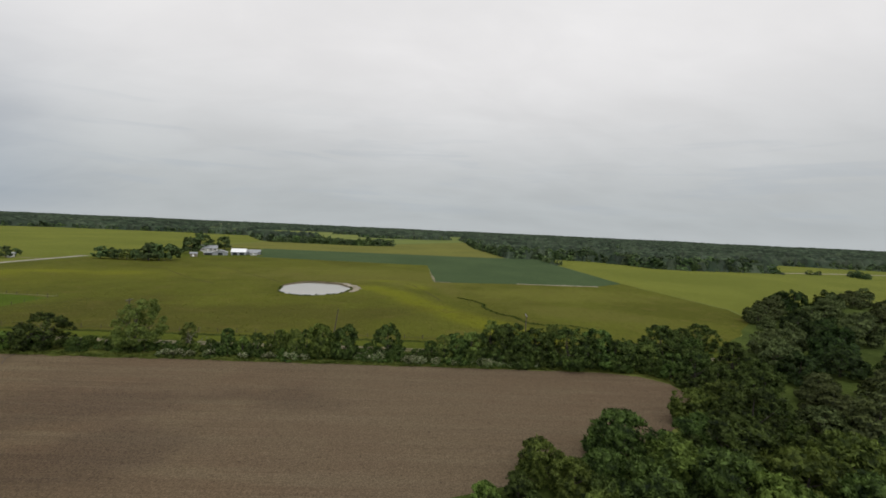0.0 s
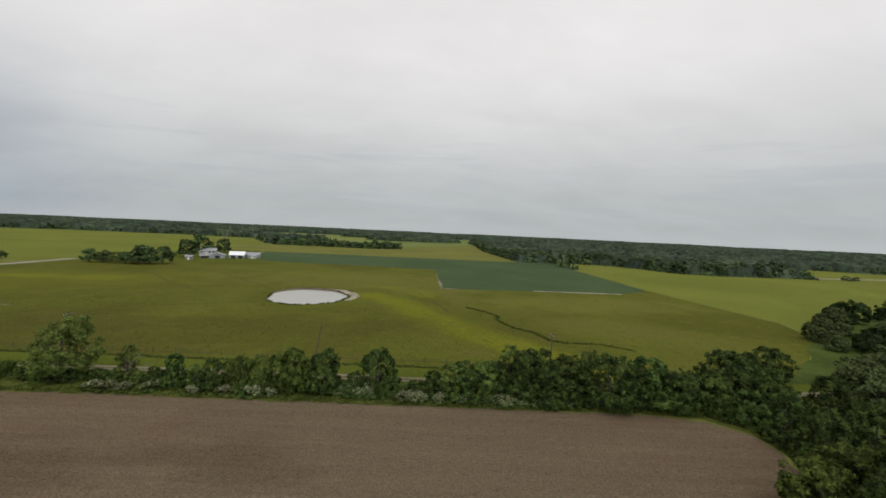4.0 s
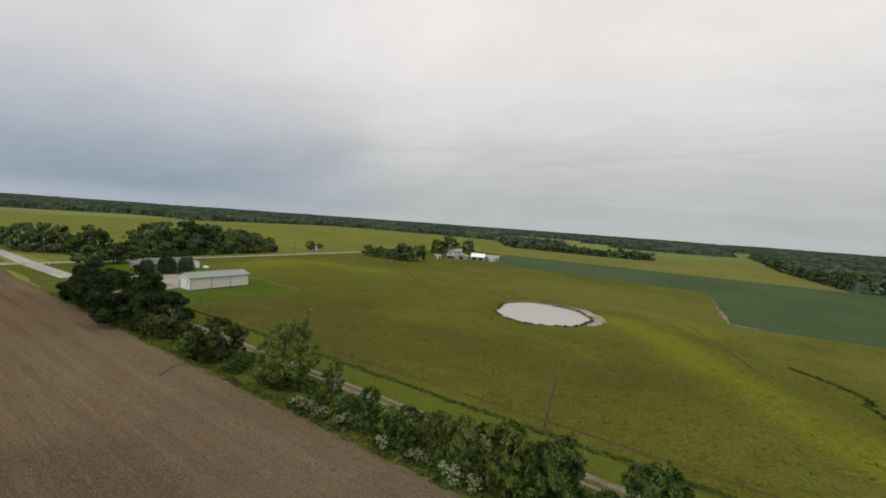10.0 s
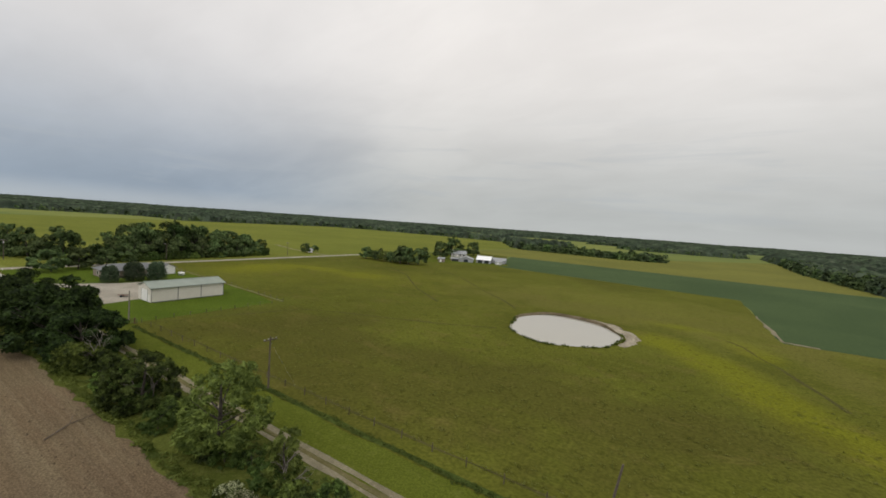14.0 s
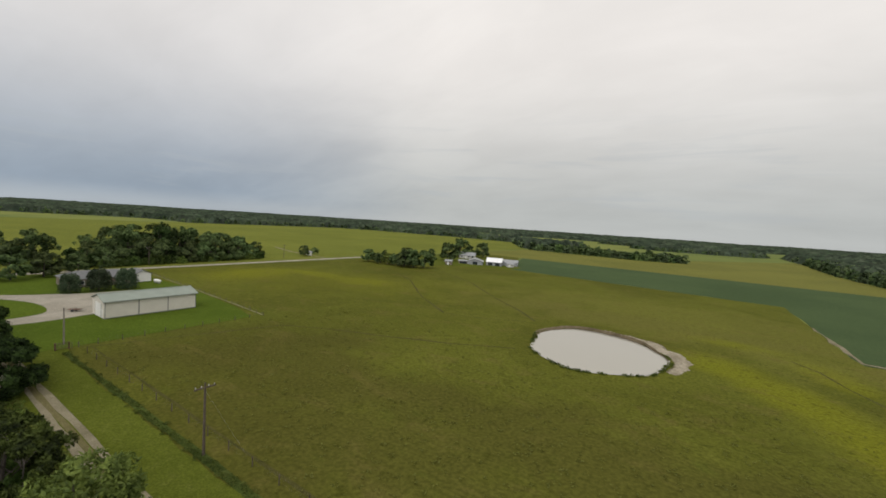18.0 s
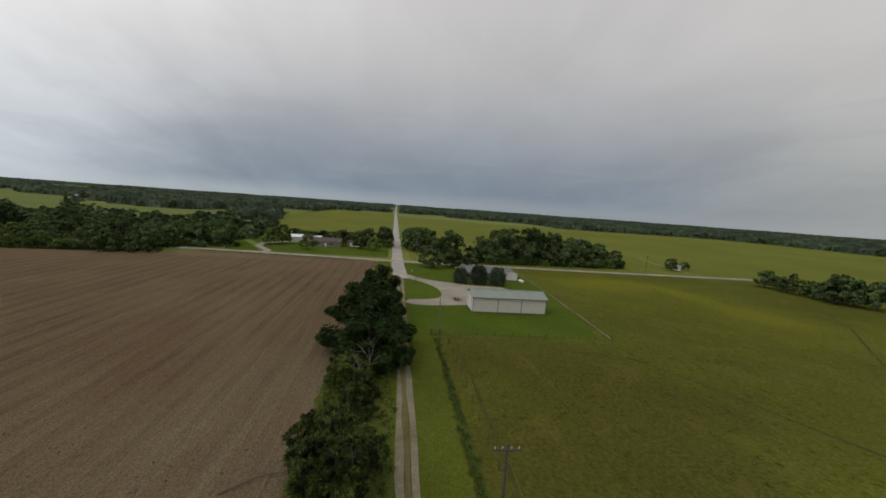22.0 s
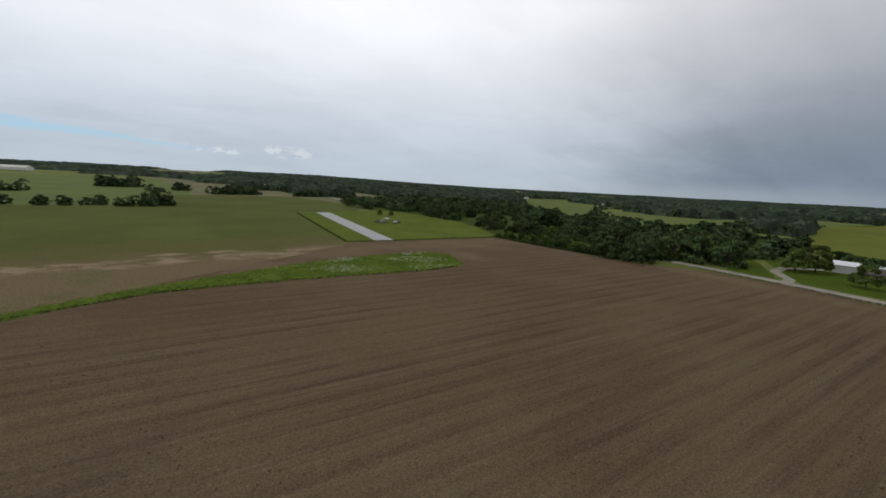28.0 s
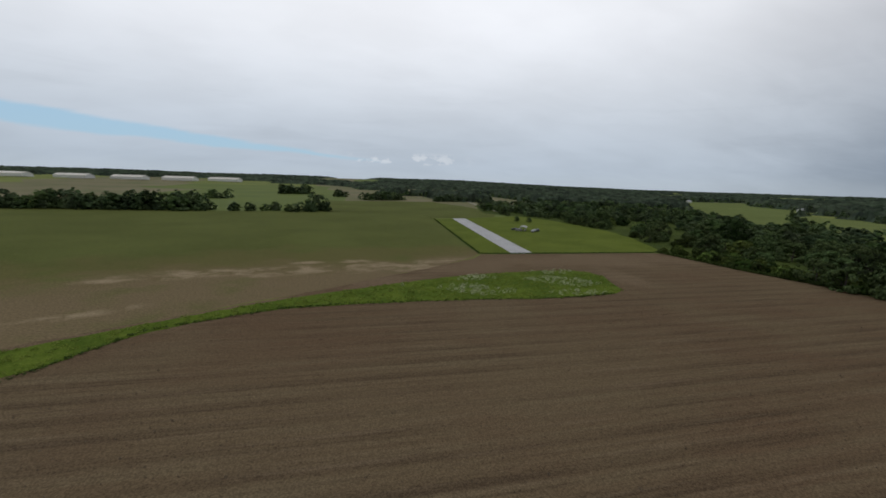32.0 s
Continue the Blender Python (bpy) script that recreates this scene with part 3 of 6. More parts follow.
def tube_data(path, radii, sides=6):
    """Vertices and faces of a tapering tube along a path."""
    verts, faces = [], []
    pts = [Vector(p) for p in path]
    for i, p in enumerate(pts):
        d = (pts[min(i + 1, len(pts) - 1)] - pts[max(i - 1, 0)]).normalized()
        side = d.cross(Vector((0.31, 0.94, 0.1))).normalized()
        other = d.cross(side)
        for k in range(sides):
            a = 2 * math.pi * k / sides
            verts.append(p + radii[i] * (math.cos(a) * side + math.sin(a) * other))
    for i in range(len(pts) - 1):
        for k in range(sides):
            a, b2 = i * sides + k, i * sides + (k + 1) % sides
            faces.append((a, b2, b2 + sides, a + sides))
    faces.append(tuple(range(sides))[::-1])
    faces.append(tuple(range((len(pts) - 1) * sides, len(pts) * sides)))
    return verts, faces


def join_data(pieces):
    verts, faces = [], []
    for v, f in pieces:
        n = len(verts)
        verts += v
        faces += [tuple(i + n for i in q) for q in f]
    return verts, faces


def rounded(pts, rounds=2):
    for _ in range(rounds):
        out = []
        for i, p in enumerate(pts):
            q = pts[(i + 1) % len(pts)]
            out += [(p[0] * 0.75 + q[0] * 0.25, p[1] * 0.75 + q[1] * 0.25), (p[0] * 0.25 + q[0] * 0.75, p[1] * 0.25 + q[1] * 0.75)]
        pts = out
    return pts


def frayed(pts, step=4.0, amount=0.6, seed=1):
    """Cuts an outline into short edges and makes it uneven."""
    rng = random.Random(seed)
    out = []
    for i, p in enumerate(pts):
        q = pts[(i + 1) % len(pts)]
        n = max(1, int(math.dist(p, q) / step))
        for k in range(n):
            f = k / n
            out.append((p[0] + (q[0] - p[0]) * f + rng.uniform(-amount, amount), p[1] + (q[1] - p[1]) * f + rng.uniform(-amount, amount)))
    return out


def sheet(name, pts, z, mat, label="", category="ground"):
    """A flat piece of ground with the given outline."""
    bm = bmesh.new()
    f = bm.faces.new([bm.verts.new((x, y, z)) for x, y in pts])
    bmesh.ops.triangulate(bm, faces=[f])
    for t in bm.faces:
        if t.normal.z < 0:
            t.normal_flip()
    me = bpy.data.meshes.new(name)
    bm.to_mesh(me)
    bm.free()
    me.materials.append(mat)
    return tagged(new(name, me), label, category, "", "structure")


def ribbon(name, line, half, z, mat, label="", category="road", crown=0.0, fray=0.0, seed=3):
    """A road along a line of points, with its middle raised by crown."""
    rng = random.Random(seed)
    pts = [Vector((*p, 0)) for p in line]
    dense = []
    for a, b2 in zip(pts, pts[1:]):
        n = max(1, min(60, int((b2 - a).length / 6)))
        dense += [a.lerp(b2, k / n) for k in range(n)]
    dense.append(pts[-1])
    verts, faces = [], []
    for i, p in enumerate(dense):
        d = (dense[min(i + 1, len(dense) - 1)] - dense[max(i - 1, 0)]).normalized()
        s = Vector((-d.y, d.x, 0))
        for k, w in enumerate((-1, 0, 1)):
            off = half + rng.uniform(-fray, fray)
            verts.append(p + s * w * off + Vector((0, 0, z + (crown if k == 1 else 0))))
    for i in range(len(dense) - 1):
        for k in range(2):
            a = i * 3 + k
            faces.append((a, a + 3, a + 4, a + 1))
    ob = mesh_object(name, verts, faces, mat)
    return tagged(ob, label, category, "", "structure")


def inside(x, y, poly):
    hit, j = False, len(poly) - 1
    for i in range(len(poly)):
        (xi, yi), (xj, yj) = poly[i], poly[j]
        if (yi > y) != (yj > y) and x < (xj - xi) * (y - yi) / (yj - yi) + xi:
            hit = not hit
        j = i
    return hit


# ---------- trees ----------
def leaves(rng, centres, radii, count, size, flat=0.75, rise=0.35, middle=None, inner=0.0):
    """Leaf sprays: folded four-cornered faces on the outer skins of many small clumps, some inside. Returns vertices and faces."""
    centres, radii = np.asarray(centres, float), np.asarray(radii, float)
    weight = radii ** 2 / (radii ** 2).sum()
    pick = rng.choice(len(centres), count, p=weight)
    out = np.zeros((count, 3))
    if middle is not None:
        out = centres[pick] - np.asarray(middle)
        out /= np.linalg.norm(out, axis=1)[:, None] + 1e-6
    d = rng.normal(size=(count, 3)) + out * 0.9
    d[:, 2] += 0.14
    d /= np.linalg.norm(d, axis=1)[:, None]
    deep = rng.random(count) < inner
    far = radii[pick] * np.where(deep, 0.2 + 0.5 * rng.random(count), 0.78 + 0.34 * rng.random(count) ** 1.5)
    p = centres[pick] + d * far[:, None] * np.array([1, 1, flat])
    loose = 0.85 if size < 0.55 else 0.52
    n = d * (1.0 if size < 0.55 else 0.75) + out * (0.25 if size < 0.55 else 0.6) + rng.normal(size=(count, 3)) * loose + np.array([0, 0, rise])
    n /= np.linalg.norm(n, axis=1)[:, None]
    # sprays reach outwards and a little up
    a = d * 0.7 + out * 0.4 + rng.normal(size=(count, 3)) * 0.6
    a -= n * (a * n).sum(1)[:, None]
    a /= np.linalg.norm(a, axis=1)[:, None]
    b = np.cross(n, a)
    s = size * ((0.5 + 0.9 * rng.random(count)) * np.where(deep, 1.7, 1.0))[:, None]
    wide, tip = (0.27, 0.85) if size < 0.55 else (0.46, 0.62)
    verts = np.stack([p - a * s * 0.5, p + b * s * wide - n * s * 0.1, p + a * s * tip - n * s * 0.15, p - b * s * wide - n * s * 0.1], 1).reshape(-1, 3)
    return verts, np.arange(count * 4).reshape(-1, 4)


def quick_mesh(name, verts, faces, mat):
    """A mesh of four-cornered faces from arrays."""
    me = bpy.data.meshes.new(name)
    me.vertices.add(len(verts))
    me.vertices.foreach_set("co", np.asarray(verts, np.float32).ravel())
    me.loops.add(faces.size)
    me.loops.foreach_set("vertex_index", faces.astype(np.int32).ravel())
    me.polygons.add(len(faces))
    me.polygons.foreach_set("loop_start", np.arange(0, faces.size, 4, dtype=np.int32))
    me.polygons.foreach_set("loop_total", np.full(len(faces), 4, np.int32))
    me.update(calc_edges=True)
    me.materials.append(mat)
    return me


def crown_clumps(rng, height, base, radius, clumps, lean=0.0, top=0.55):
    """Clump centres and radii on the outside of an uneven, lobed crown."""
    out, rad = [], []
    lobes = [(rng.random() * 6.283, rng.uniform(0.2, 0.95), rng.uniform(0.5, 1.4)) for _ in range(9)]
    for k in range(clumps):
        low = k < clumps * 0.24
        a, z01 = rng.random() * 6.283, 0.24 * rng.random() if low else rng.random() ** 0.85
        full = math.sqrt(max(0.05, 1 - (2 * z01 - 0.85) ** 2 / 1.45)) * (1.0 - top * max(0.0, z01 - 0.5))
        reach = 1.0
        for la, lz, amount in lobes:
            near = math.exp(-((math.cos(a - la) - 1) ** 2 * 3 + (z01 - lz) ** 2 * 14))
            reach += (amount - 1.0) * near * 1.3
        reach = min(1.18, max(0.5, reach))
        q = radius * full * reach * ((0.62 if low else 0.55) + (0.48 if low else 0.45) * rng.random() ** 0.5)
        r = radius * (0.13 + 0.15 * rng.random()) * (1.0 if clumps < 125 else 0.78)
        out.append(np.array([q * math.cos(a) + lean * z01, q * math.sin(a), base + r * 0.6 + (height - base - r * 1.4) * z01 * (0.92 + 0.12 * reach * rng.random())]))
        rad.append(r)
    return out, rad


def trunk_data(rng, height, radius, base, crown, limbs=6):
    pieces = []
    bend = rng.uniform(-0.05, 0.05, 2) * height
    line = [(0, 0, -0.3), (bend[0] * 0.3, bend[1] * 0.3, height * 0.25), (bend[0], bend[1], height * 0.55), (bend[0] * 1.2, bend[1] * 1.2, height * 0.82)]
    pieces.append(tube_data(line, [radius * 1.25, radius * 0.9, radius * 0.55, radius * 0.15]))
    for k in range(limbs):
        a = 2 * math.pi * (k + rng.random() * 0.7) / limbs
        z = base + (height * 0.6 - base) * rng.random() * 0.8
        reach = crown * (0.5 + 0.35 * rng.random())
        end = (math.cos(a) * reach, math.sin(a) * reach, z + reach * (0.5 + 0.5 * rng.random()))
        mid = (end[0] * 0.45, end[1] * 0.45, z + (end[2] - z) * 0.35)
        f = min(1, z / (height * 0.55))
        pieces.append(tube_data([(bend[0] * f, bend[1] * f, z), mid, end], [radius * 0.42, radius * 0.26, radius * 0.06], 5))
    return join_data(pieces)


CROWNS = {}


def make_tree(name, seed, height, radius, base, clumps, count, size, leaf, label, category="tree", limbs=6, lean=0.0, top=0.55, blossom=0, flat=0.75):
    rng = np.random.default_rng(seed)
    root = tagged(new(name), label, category)
    tv, tf = trunk_data(rng, height, 0.026 * height, max(base, 0.12 * height), radius, limbs)
    mesh_object("trunk", tv, tf, M_BARK, root)
    c, r = crown_clumps(rng, height, base, radius, clumps, lean, top)
    v, f = leaves(rng, c, r, count, size, flat, 0.35 if size < 0.55 else 0.6, (lean * 0.4, 0, base + (height - base) * 0.38), 0.14)
    CROWNS[root] = v
    crown = new("crown", quick_mesh("crown", v, f, leaf))
    crown.parent = root
    if blossom:
        keep = [i for i in range(len(c)) if c[i][2] > height * 0.35]
        v, f = leaves(rng, [c[i] for i in keep], [r[i] * 1.06 for i in keep], blossom, size * 0.6, 0.8, 0.8)
        b = new("blossom", quick_mesh("blossom", v, f, L_FLOWER))
        b.parent = root
        b["label"] = "flat heads of cream blossom"
    return root


def joined_trees(name, kinds, spots_at, mat, label, seed):
    """Far trees that nobody counts: crowns set at (x, y, scale, height factor), joined into one mesh."""
    r = np.random.default_rng(seed)
    parts = []
    for x, y, s, t in spots_at:
        v = CROWNS[kinds[r.integers(len(kinds))]]
        a = r.random() * 6.283
        ca, sa = math.cos(a), math.sin(a)
        parts.append(np.column_stack([x + s * (v[:, 0] * ca - v[:, 1] * sa), y + s * (v[:, 0] * sa + v[:, 1] * ca), v[:, 2] * s * t]))
    v = np.concatenate(parts)
    return tagged(new(name, quick_mesh(name, v, np.arange(len(v)).reshape(-1, 4), mat)), label, "woods", "", "stuff")


def place(tree, x, y, scale=1.0, turn=0.0, tall=1.0, group="", label=""):
    m = Matrix.Translation((x, y, 0.0)) @ Matrix.Rotation(turn, 4, "Z") @ Matrix.Diagonal((scale, scale, scale * tall, 1))
    ob = copy_thing(tree, m)
    if group:
        ob["group"] = group
    if label:
        ob["label"] = label
    return ob


# ---------- ground, fields, roads ----------
bm = bmesh.new()
def swell(x, y):
    """The land rises gently far off in the south."""
    r, a = math.hypot(x + 60, y - 60), math.degrees(math.atan2(x + 60, -(y - 60)))
    f = min(1.0, max(0.0, (r - 750) / 1850))
    side = min(1.0, max(0.0, (a + 45) / 35)) * min(1.0, max(0.0, (110 - a) / 40))
    return 34.0 * f * f * (3 - 2 * f) * side * side * (3 - 2 * side)


rings = [0, 150, 400, 750, 900, 1100, 1350, 1600, 1900, 2250, 2600, 3200, 4990]
prev = None
for r in rings:
    if r == 0:
        prev = [bm.verts.new((-60, 60, 0))]
        continue
    ring = [bm.verts.new((-60 + r * math.cos(k * math.pi / 48), 60 + r * math.sin(k * math.pi / 48), swell(-60 + r * math.cos(k * math.pi / 48), 60 + r * math.sin(k * math.pi / 48)))) for k in range(96)]
    for k in range(96):
        q = (k + 1) % 96
        bm.faces.new((prev[0], ring[k], ring[q]) if len(prev) == 1 else (prev[k], ring[k], ring[q], prev[q]))
    prev = ring
ground = part("ground", bm, M_GROUND, None)
tagged(ground, "flat green farmland reaching to the horizon", "ground", "", "structure")

PLOUGH = [(-236, 88), (-238, 60), (-241.5, 34), (-240, 10), (-227, -9), (-226, -24), (-224, -60), (-217, -88), (-200, -92), (-131, -91.5), (-126, -84), (-108, -70), (-70, -42),
          (-20, -10), (10, 12), (30, 34), (24, 49), (38, 58), (44, 62.5), (50, 69), (52, 75), (51.8, 80), (48, 84.2), (40, 86), (-60, 86.5), (-150, 86.5), (-200, 86)]
PASTURE = [(-236, 100), (80, 100), (105, 126), (128, 150), (136, 172), (127, 252), (70, 236), (5, 224), (1.5, 325), (-142, 337), (-150, 352), (-181, 442), (-236, 450)]
SOY = [(5, 224), (1.5, 325), (-142, 337), (-150, 352), (-178, 442), (-34, 446), (72, 446), (100, 451), (127, 453), (127, 252), (102, 233), (54, 230)]
YELLOW = [(129, 453), (127, 252), (137, 172), (130, 152), (150, 150), (260, 120), (520, 180), (470, 345), (367, 386), (345, 390), (306, 388), (260, 381), (228, 388), (214, 422), (192, 451), (164, 460), (140, 456)]
NORTH = [(-181, 442), (-34, 446), (72, 446), (91, 456), (83, 590), (80, 660), (92, 900), (85, 935), (-52, 690), (-50, 612), (-95, 585), (-160, 592), (-236, 596), (-236, 450)]
WEST_FIELD = [(-244, 105), (-243, 290), (-240, 600), (-350, 800), (-500, 815), (-700, 790), (-790, 740), (-800, 400), (-790, 103), (-260, 103)]
SW_FIELD = [(-262, 90), (-1100, 90), (-1100, -60), (-700, -78), (-536, -40), (-424, -24), (-345, 28), (-300, 60)]
SW_FAR_FIELD = [(-357, -160), (-405, -216), (-404, -250), (-490, -352), (-621, -486), (-834, -747), (-1016, -728), (-838, -569), (-797, -447), (-620, -330), (-534, -268), (-426, -188)]
SW_MID_FIELD = [(-381, -139), (-450, -196), (-564, -293), (-648, -335), (-640, -270), (-614, -237), (-622, -189), (-642, -168), (-900, -150), (-900, -60), (-560, -95), (-420, -74), (-396, -82), (-390, -96)]
BROWN_SOUTH = [(-57, -312), (-136, -323.5), (-143, -252), (-200, -264), (-225, -330), (-215, -420), (-190, -520), (-40, -500), (-20, -345)]
SOUTH = [(-131, -93.5), (-126, -85), (-108, -70), (-70, -42), (-20, -10), (10, 12), (60, 20), (220, 0), (240, -290), (196, -322), (40, -303), (-57, -309), (-136, -322), (-142, -248)]
AIRFIELD = [(-131.4, -93.2), (-216, -91.5), (-224, -100), (-240, -140), (-246, -172), (-243, -238), (-230, -280), (-142.5, -247)]
STRIP = [(-155, -32), (-157, -40), (-161, -53), (-152, -60), (-130, -58), (-109, -54), (-75, -41), (-51, -28.6), (-35, -18), (-23, -10), (0, 8), (22, 26), (20, 40), (0, 24), (-31, 1.7),
         (-41, -17), (-63, -27.5), (-76, -28.8), (-103, -29), (-134, -27.5), (-150, -29.5)]

sheet("field_pasture", frayed(PASTURE, 8, 0.5, 1), 0.03, M_PASTURE, "rough olive pasture with yellow flowers, worn patches and shade-tinted ground", "pasture")
sheet("field_soybean", frayed(SOY, 8, 0.5, 2), 0.06, M_SOY, "dark blue-green field of young soybeans", "field")
sheet("field_yellow", frayed(YELLOW, 10, 0.6, 3), 0.06, M_YELLOW, "yellow-green crop field beside the woods", "field")
sheet("field_north", frayed(NORTH, 10, 0.6, 4), 0.045, M_NORTH, "olive-yellow crop field before a belt of trees", "field")
sheet("field_west", frayed(WEST_FIELD, 12, 0.6, 5), 0.06, M_YELLOW, "wide yellow-green crop field behind the grove", "field")
sheet("field_southwest", frayed(SW_FIELD, 12, 0.6, 6), 0.06, M_YELLOW, "yellow-green crop field beside the county road", "field")
M_FARCROP = growth("pale_green_crop", (0.108, 0.134, 0.040), (0.132, 0.160, 0.050), (0.155, 0.176, 0.062), 0.012, 0.3, (12.0, 0.35))
sheet("field_southwest_far", frayed(SW_FAR_FIELD, 12, 0.6, 26), 0.06, M_FARCROP, "bright crop field behind the western wood", "field")
sheet("field_southwest_mid", frayed(SW_MID_FIELD, 12, 0.6, 29), 0.06, M_FARCROP, "bright crop field among the woods", "field")
sheet("field_south_bare", frayed(BROWN_SOUTH, 10, 0.6, 27), 0.015, M_SOUTH, "distant brownish field of thin crop", "field")
NE_OPEN = [(350, 396), (367, 386), (470, 345), (560, 310), (700, 400), (613, 505), (495, 545), (395, 440)]
sheet("field_northeast", frayed(NE_OPEN, 12, 0.6, 28), 0.055, M_YELLOW, "pale crop field beyond the woods", "field")
sheet("field_south", frayed(SOUTH, 8, 0.7, 7), 0.03, M_SOUTH, "thin young crop with bare tan soil showing", "field")
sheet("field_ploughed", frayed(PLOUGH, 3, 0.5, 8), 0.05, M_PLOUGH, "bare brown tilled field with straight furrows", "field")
sheet("airfield_grass", frayed(AIRFIELD, 4, 0.4, 9), 0.07, M_AIRFIELD, "mown bright green grass round a model runway", "airfield")
sheet("grass_strip", frayed(rounded(STRIP, 1), 2.5, 0.5, 10), 0.09, M_STRIP, "rank green grass strip with white flowers in the field", "grass strip")
sheet("runway", [(-170.1, -254.5), (-158.8, -253.8), (-145.4, -92.6), (-155.1, -92.3)], 0.10, M_RUNWAY, "pale grey model aircraft runway in mown grass", "runway")
EAST_WOOD = [(-4, 41), (24, 49.5), (38, 58.5), (45, 62.5), (51, 69), (53, 75), (52.5, 81), (49, 85.5), (75, 101), (106, 127), (130, 152), (160, 176), (200, 196), (240, 205), (250, 150), (230, 60), (90, 40), (40, 20), (10, 30)]
sheet("woodland_floor_east", frayed(EAST_WOOD, 4, 0.8, 11), 0.07, M_SCRUB, "shaded scrubby floor under the eastern trees", "woodland floor")
HEDGE_BED = [(-214, 95.5), (-214, 89), (-160, 85.5), (-60, 85.8), (40, 86.3), (47, 85.4), (53, 80), (60, 88), (70, 96.5), (-60, 96.3)]
sheet("hedge_bank", frayed(HEDGE_BED, 2.5, 0.6, 12), 0.08, M_FOOT, "weedy bank under the hedgerow", "bank")
sheet("verge_lane", frayed([(-200, 95.8), (85, 95.8), (85, 104.3), (-128, 104.6), (-128, 106), (-196, 106)], 4, 0.3, 13), 0.075, M_VERGE, "bright green mown verge along the lane", "verge")
sheet("lawn_shed", frayed([(-196, 100), (-132, 100.2), (-131.4, 107), (-131.7, 144), (-146, 147), (-184, 150), (-235, 149), (-236, 101)], 2.5, 0.15, 14), 0.085, M_LAWN, "mown lawn round the metal shed and house", "lawn")
sheet("lawn_crossroads", frayed([(-236.5, 93.5), (-237.5, 84), (-228, 88), (-205, 89), (-196, 95.5)], 3, 0.3, 15), 0.09, M_VERGE, "small green corner of grass at the crossroads", "lawn")
sheet("lawn_farmhouse", frayed([(-251, 92), (-250, 36), (-256, 33), (-300, 8), (-322, 20), (-330, 60), (-318, 92)], 4, 0.3, 16), 0.085, M_LAWN, "mown green front lawn of the farmhouse", "lawn")
sheet("lawn_south", frayed([(-252, 29), (-252, 12), (-270, 6), (-305, -4), (-290, 9)], 3, 0.3, 17), 0.08, M_LAWN, "small mown lawn beside the trees", "lawn")
sheet("farmyard_north", frayed([(-236, 300), (-205, 290), (-145, 335), (-140, 350), (-180, 410), (-225, 420)], 3, 0.5, 18), 0.09, M_VERGE, "worn farmyard grass round the barns", "yard")
WEST_WOOD = [(-216, -93), (-219, -54), (-227, -15), (-246, -10), (-300, 4), (-330, 22), (-365, 5), (-410, -30), (-470, -60), (-480, -150), (-450, -260), (-425, -300), (-440, -420), (-300, -480), (-235, -440), (-205, -310), (-236, -268), (-241, -238), (-244, -172), (-238, -140), (-222, -97)]
sheet("woodland_floor_west", frayed(WEST_WOOD, 6, 1.0, 19), 0.05, M_SCRUB, "scrubby floor under the western woods", "woodland floor")

ribbon("road_county", [(-4600, 94), (-1300, 92.5), (-400, 96), (-250, 97), (-225, 97.3), (-196, 98.2)], 2.85, 0.12, M_ROAD, "pale worn chip-seal county road running west", "road", 0.06, 0.15)
ribbon("road_crossing", [(-248, -20), (-246.5, 34), (-242, 80), (-240.5, 97), (-239, 160), (-240, 240), (-241, 292)], 2.6, 0.135, M_GRAVEL, "pale gravel road crossing the county road", "road", 0.06, 0.2)
ribbon("drive_farm_west", [(-243, 262), (-255, 264), (-290, 268), (-330, 280)], 1.0, 0.13, M_LANE, "narrow gravel field drive", "drive", 0.02, 0.2)
ribbon("drive_farmhouse", [(-247, 33), (-256, 31), (-270, 22), (-285, 20), (-300, 30)], 1.8, 0.14, M_GRAVEL, "curving gravel drive to the farmhouse", "drive", 0.02, 0.2)
DRIVE = [(-206, 99), (-200, 99.6), (-196, 101), (-190.6, 106), (-182, 110.3), (-173, 111.5), (-165.6, 110), (-163.7, 105.5), (-162.6, 99.5), (-157, 99.5), (-156.2, 108.6), (-158.6, 117),
         (-159.7, 139), (-187, 139), (-188.5, 123), (-190.6, 119), (-194.6, 110.2), (-199, 104.5), (-204, 102)]
sheet("drive_pad", rounded(DRIVE, 1), 0.115, M_GRAVEL, "pale concrete drive and yard before the shed", "drive")
for n, y in enumerate((97.08, 98.65)):
    ribbon("lane_track", [(-196, y - 0.2 + 0.3 * n), (-120, y), (-60, y), (20, y), (90, y + 0.5)], 0.42, 0.10, M_LANE, "gravel wheel track of the grassy lane", "lane", 0.01, 0.2, 20 + n)
M_DRY = growth("dry_grass", (0.100, 0.092, 0.038), (0.145, 0.130, 0.060), (0.195, 0.175, 0.095), 0.2, 1.4)
M_PALE = growth("bleached_grass", (0.13, 0.128, 0.062), (0.175, 0.170, 0.088), (0.225, 0.215, 0.12), 0.2, 1.4)
ribbon("lane_middle", [(-196, 97.9), (-120, 97.8), (-60, 97.8), (20, 97.8), (90, 98.3)], 0.34, 0.105, M_DRY, "dry brown grass between the wheel tracks", "lane", 0.06, 0.15, 27)
ribbon("fence_line_grass", [(-131.2, 147.2), (-150, 148.5), (-182, 150.7), (-235, 153.2)], 0.36, 0.10, M_PALE, "pale uncut grass along the lawn fence", "verge", 0.1, 0.15, 28)
ribbon("field_margin", [(-245, -20), (-243, 34), (-239, 70), (-236.5, 88)], 1.0, 0.10, M_LANE, "narrow bare margin between field and road", "verge", 0, 0.3)
ribbon("field_track_pale", [(54, 231), (78, 231.3), (103, 232.8)], 1.3, 0.10, M_SPOIL, "pale bare soil along the crop's edge", "track", 0.02, 0.5)
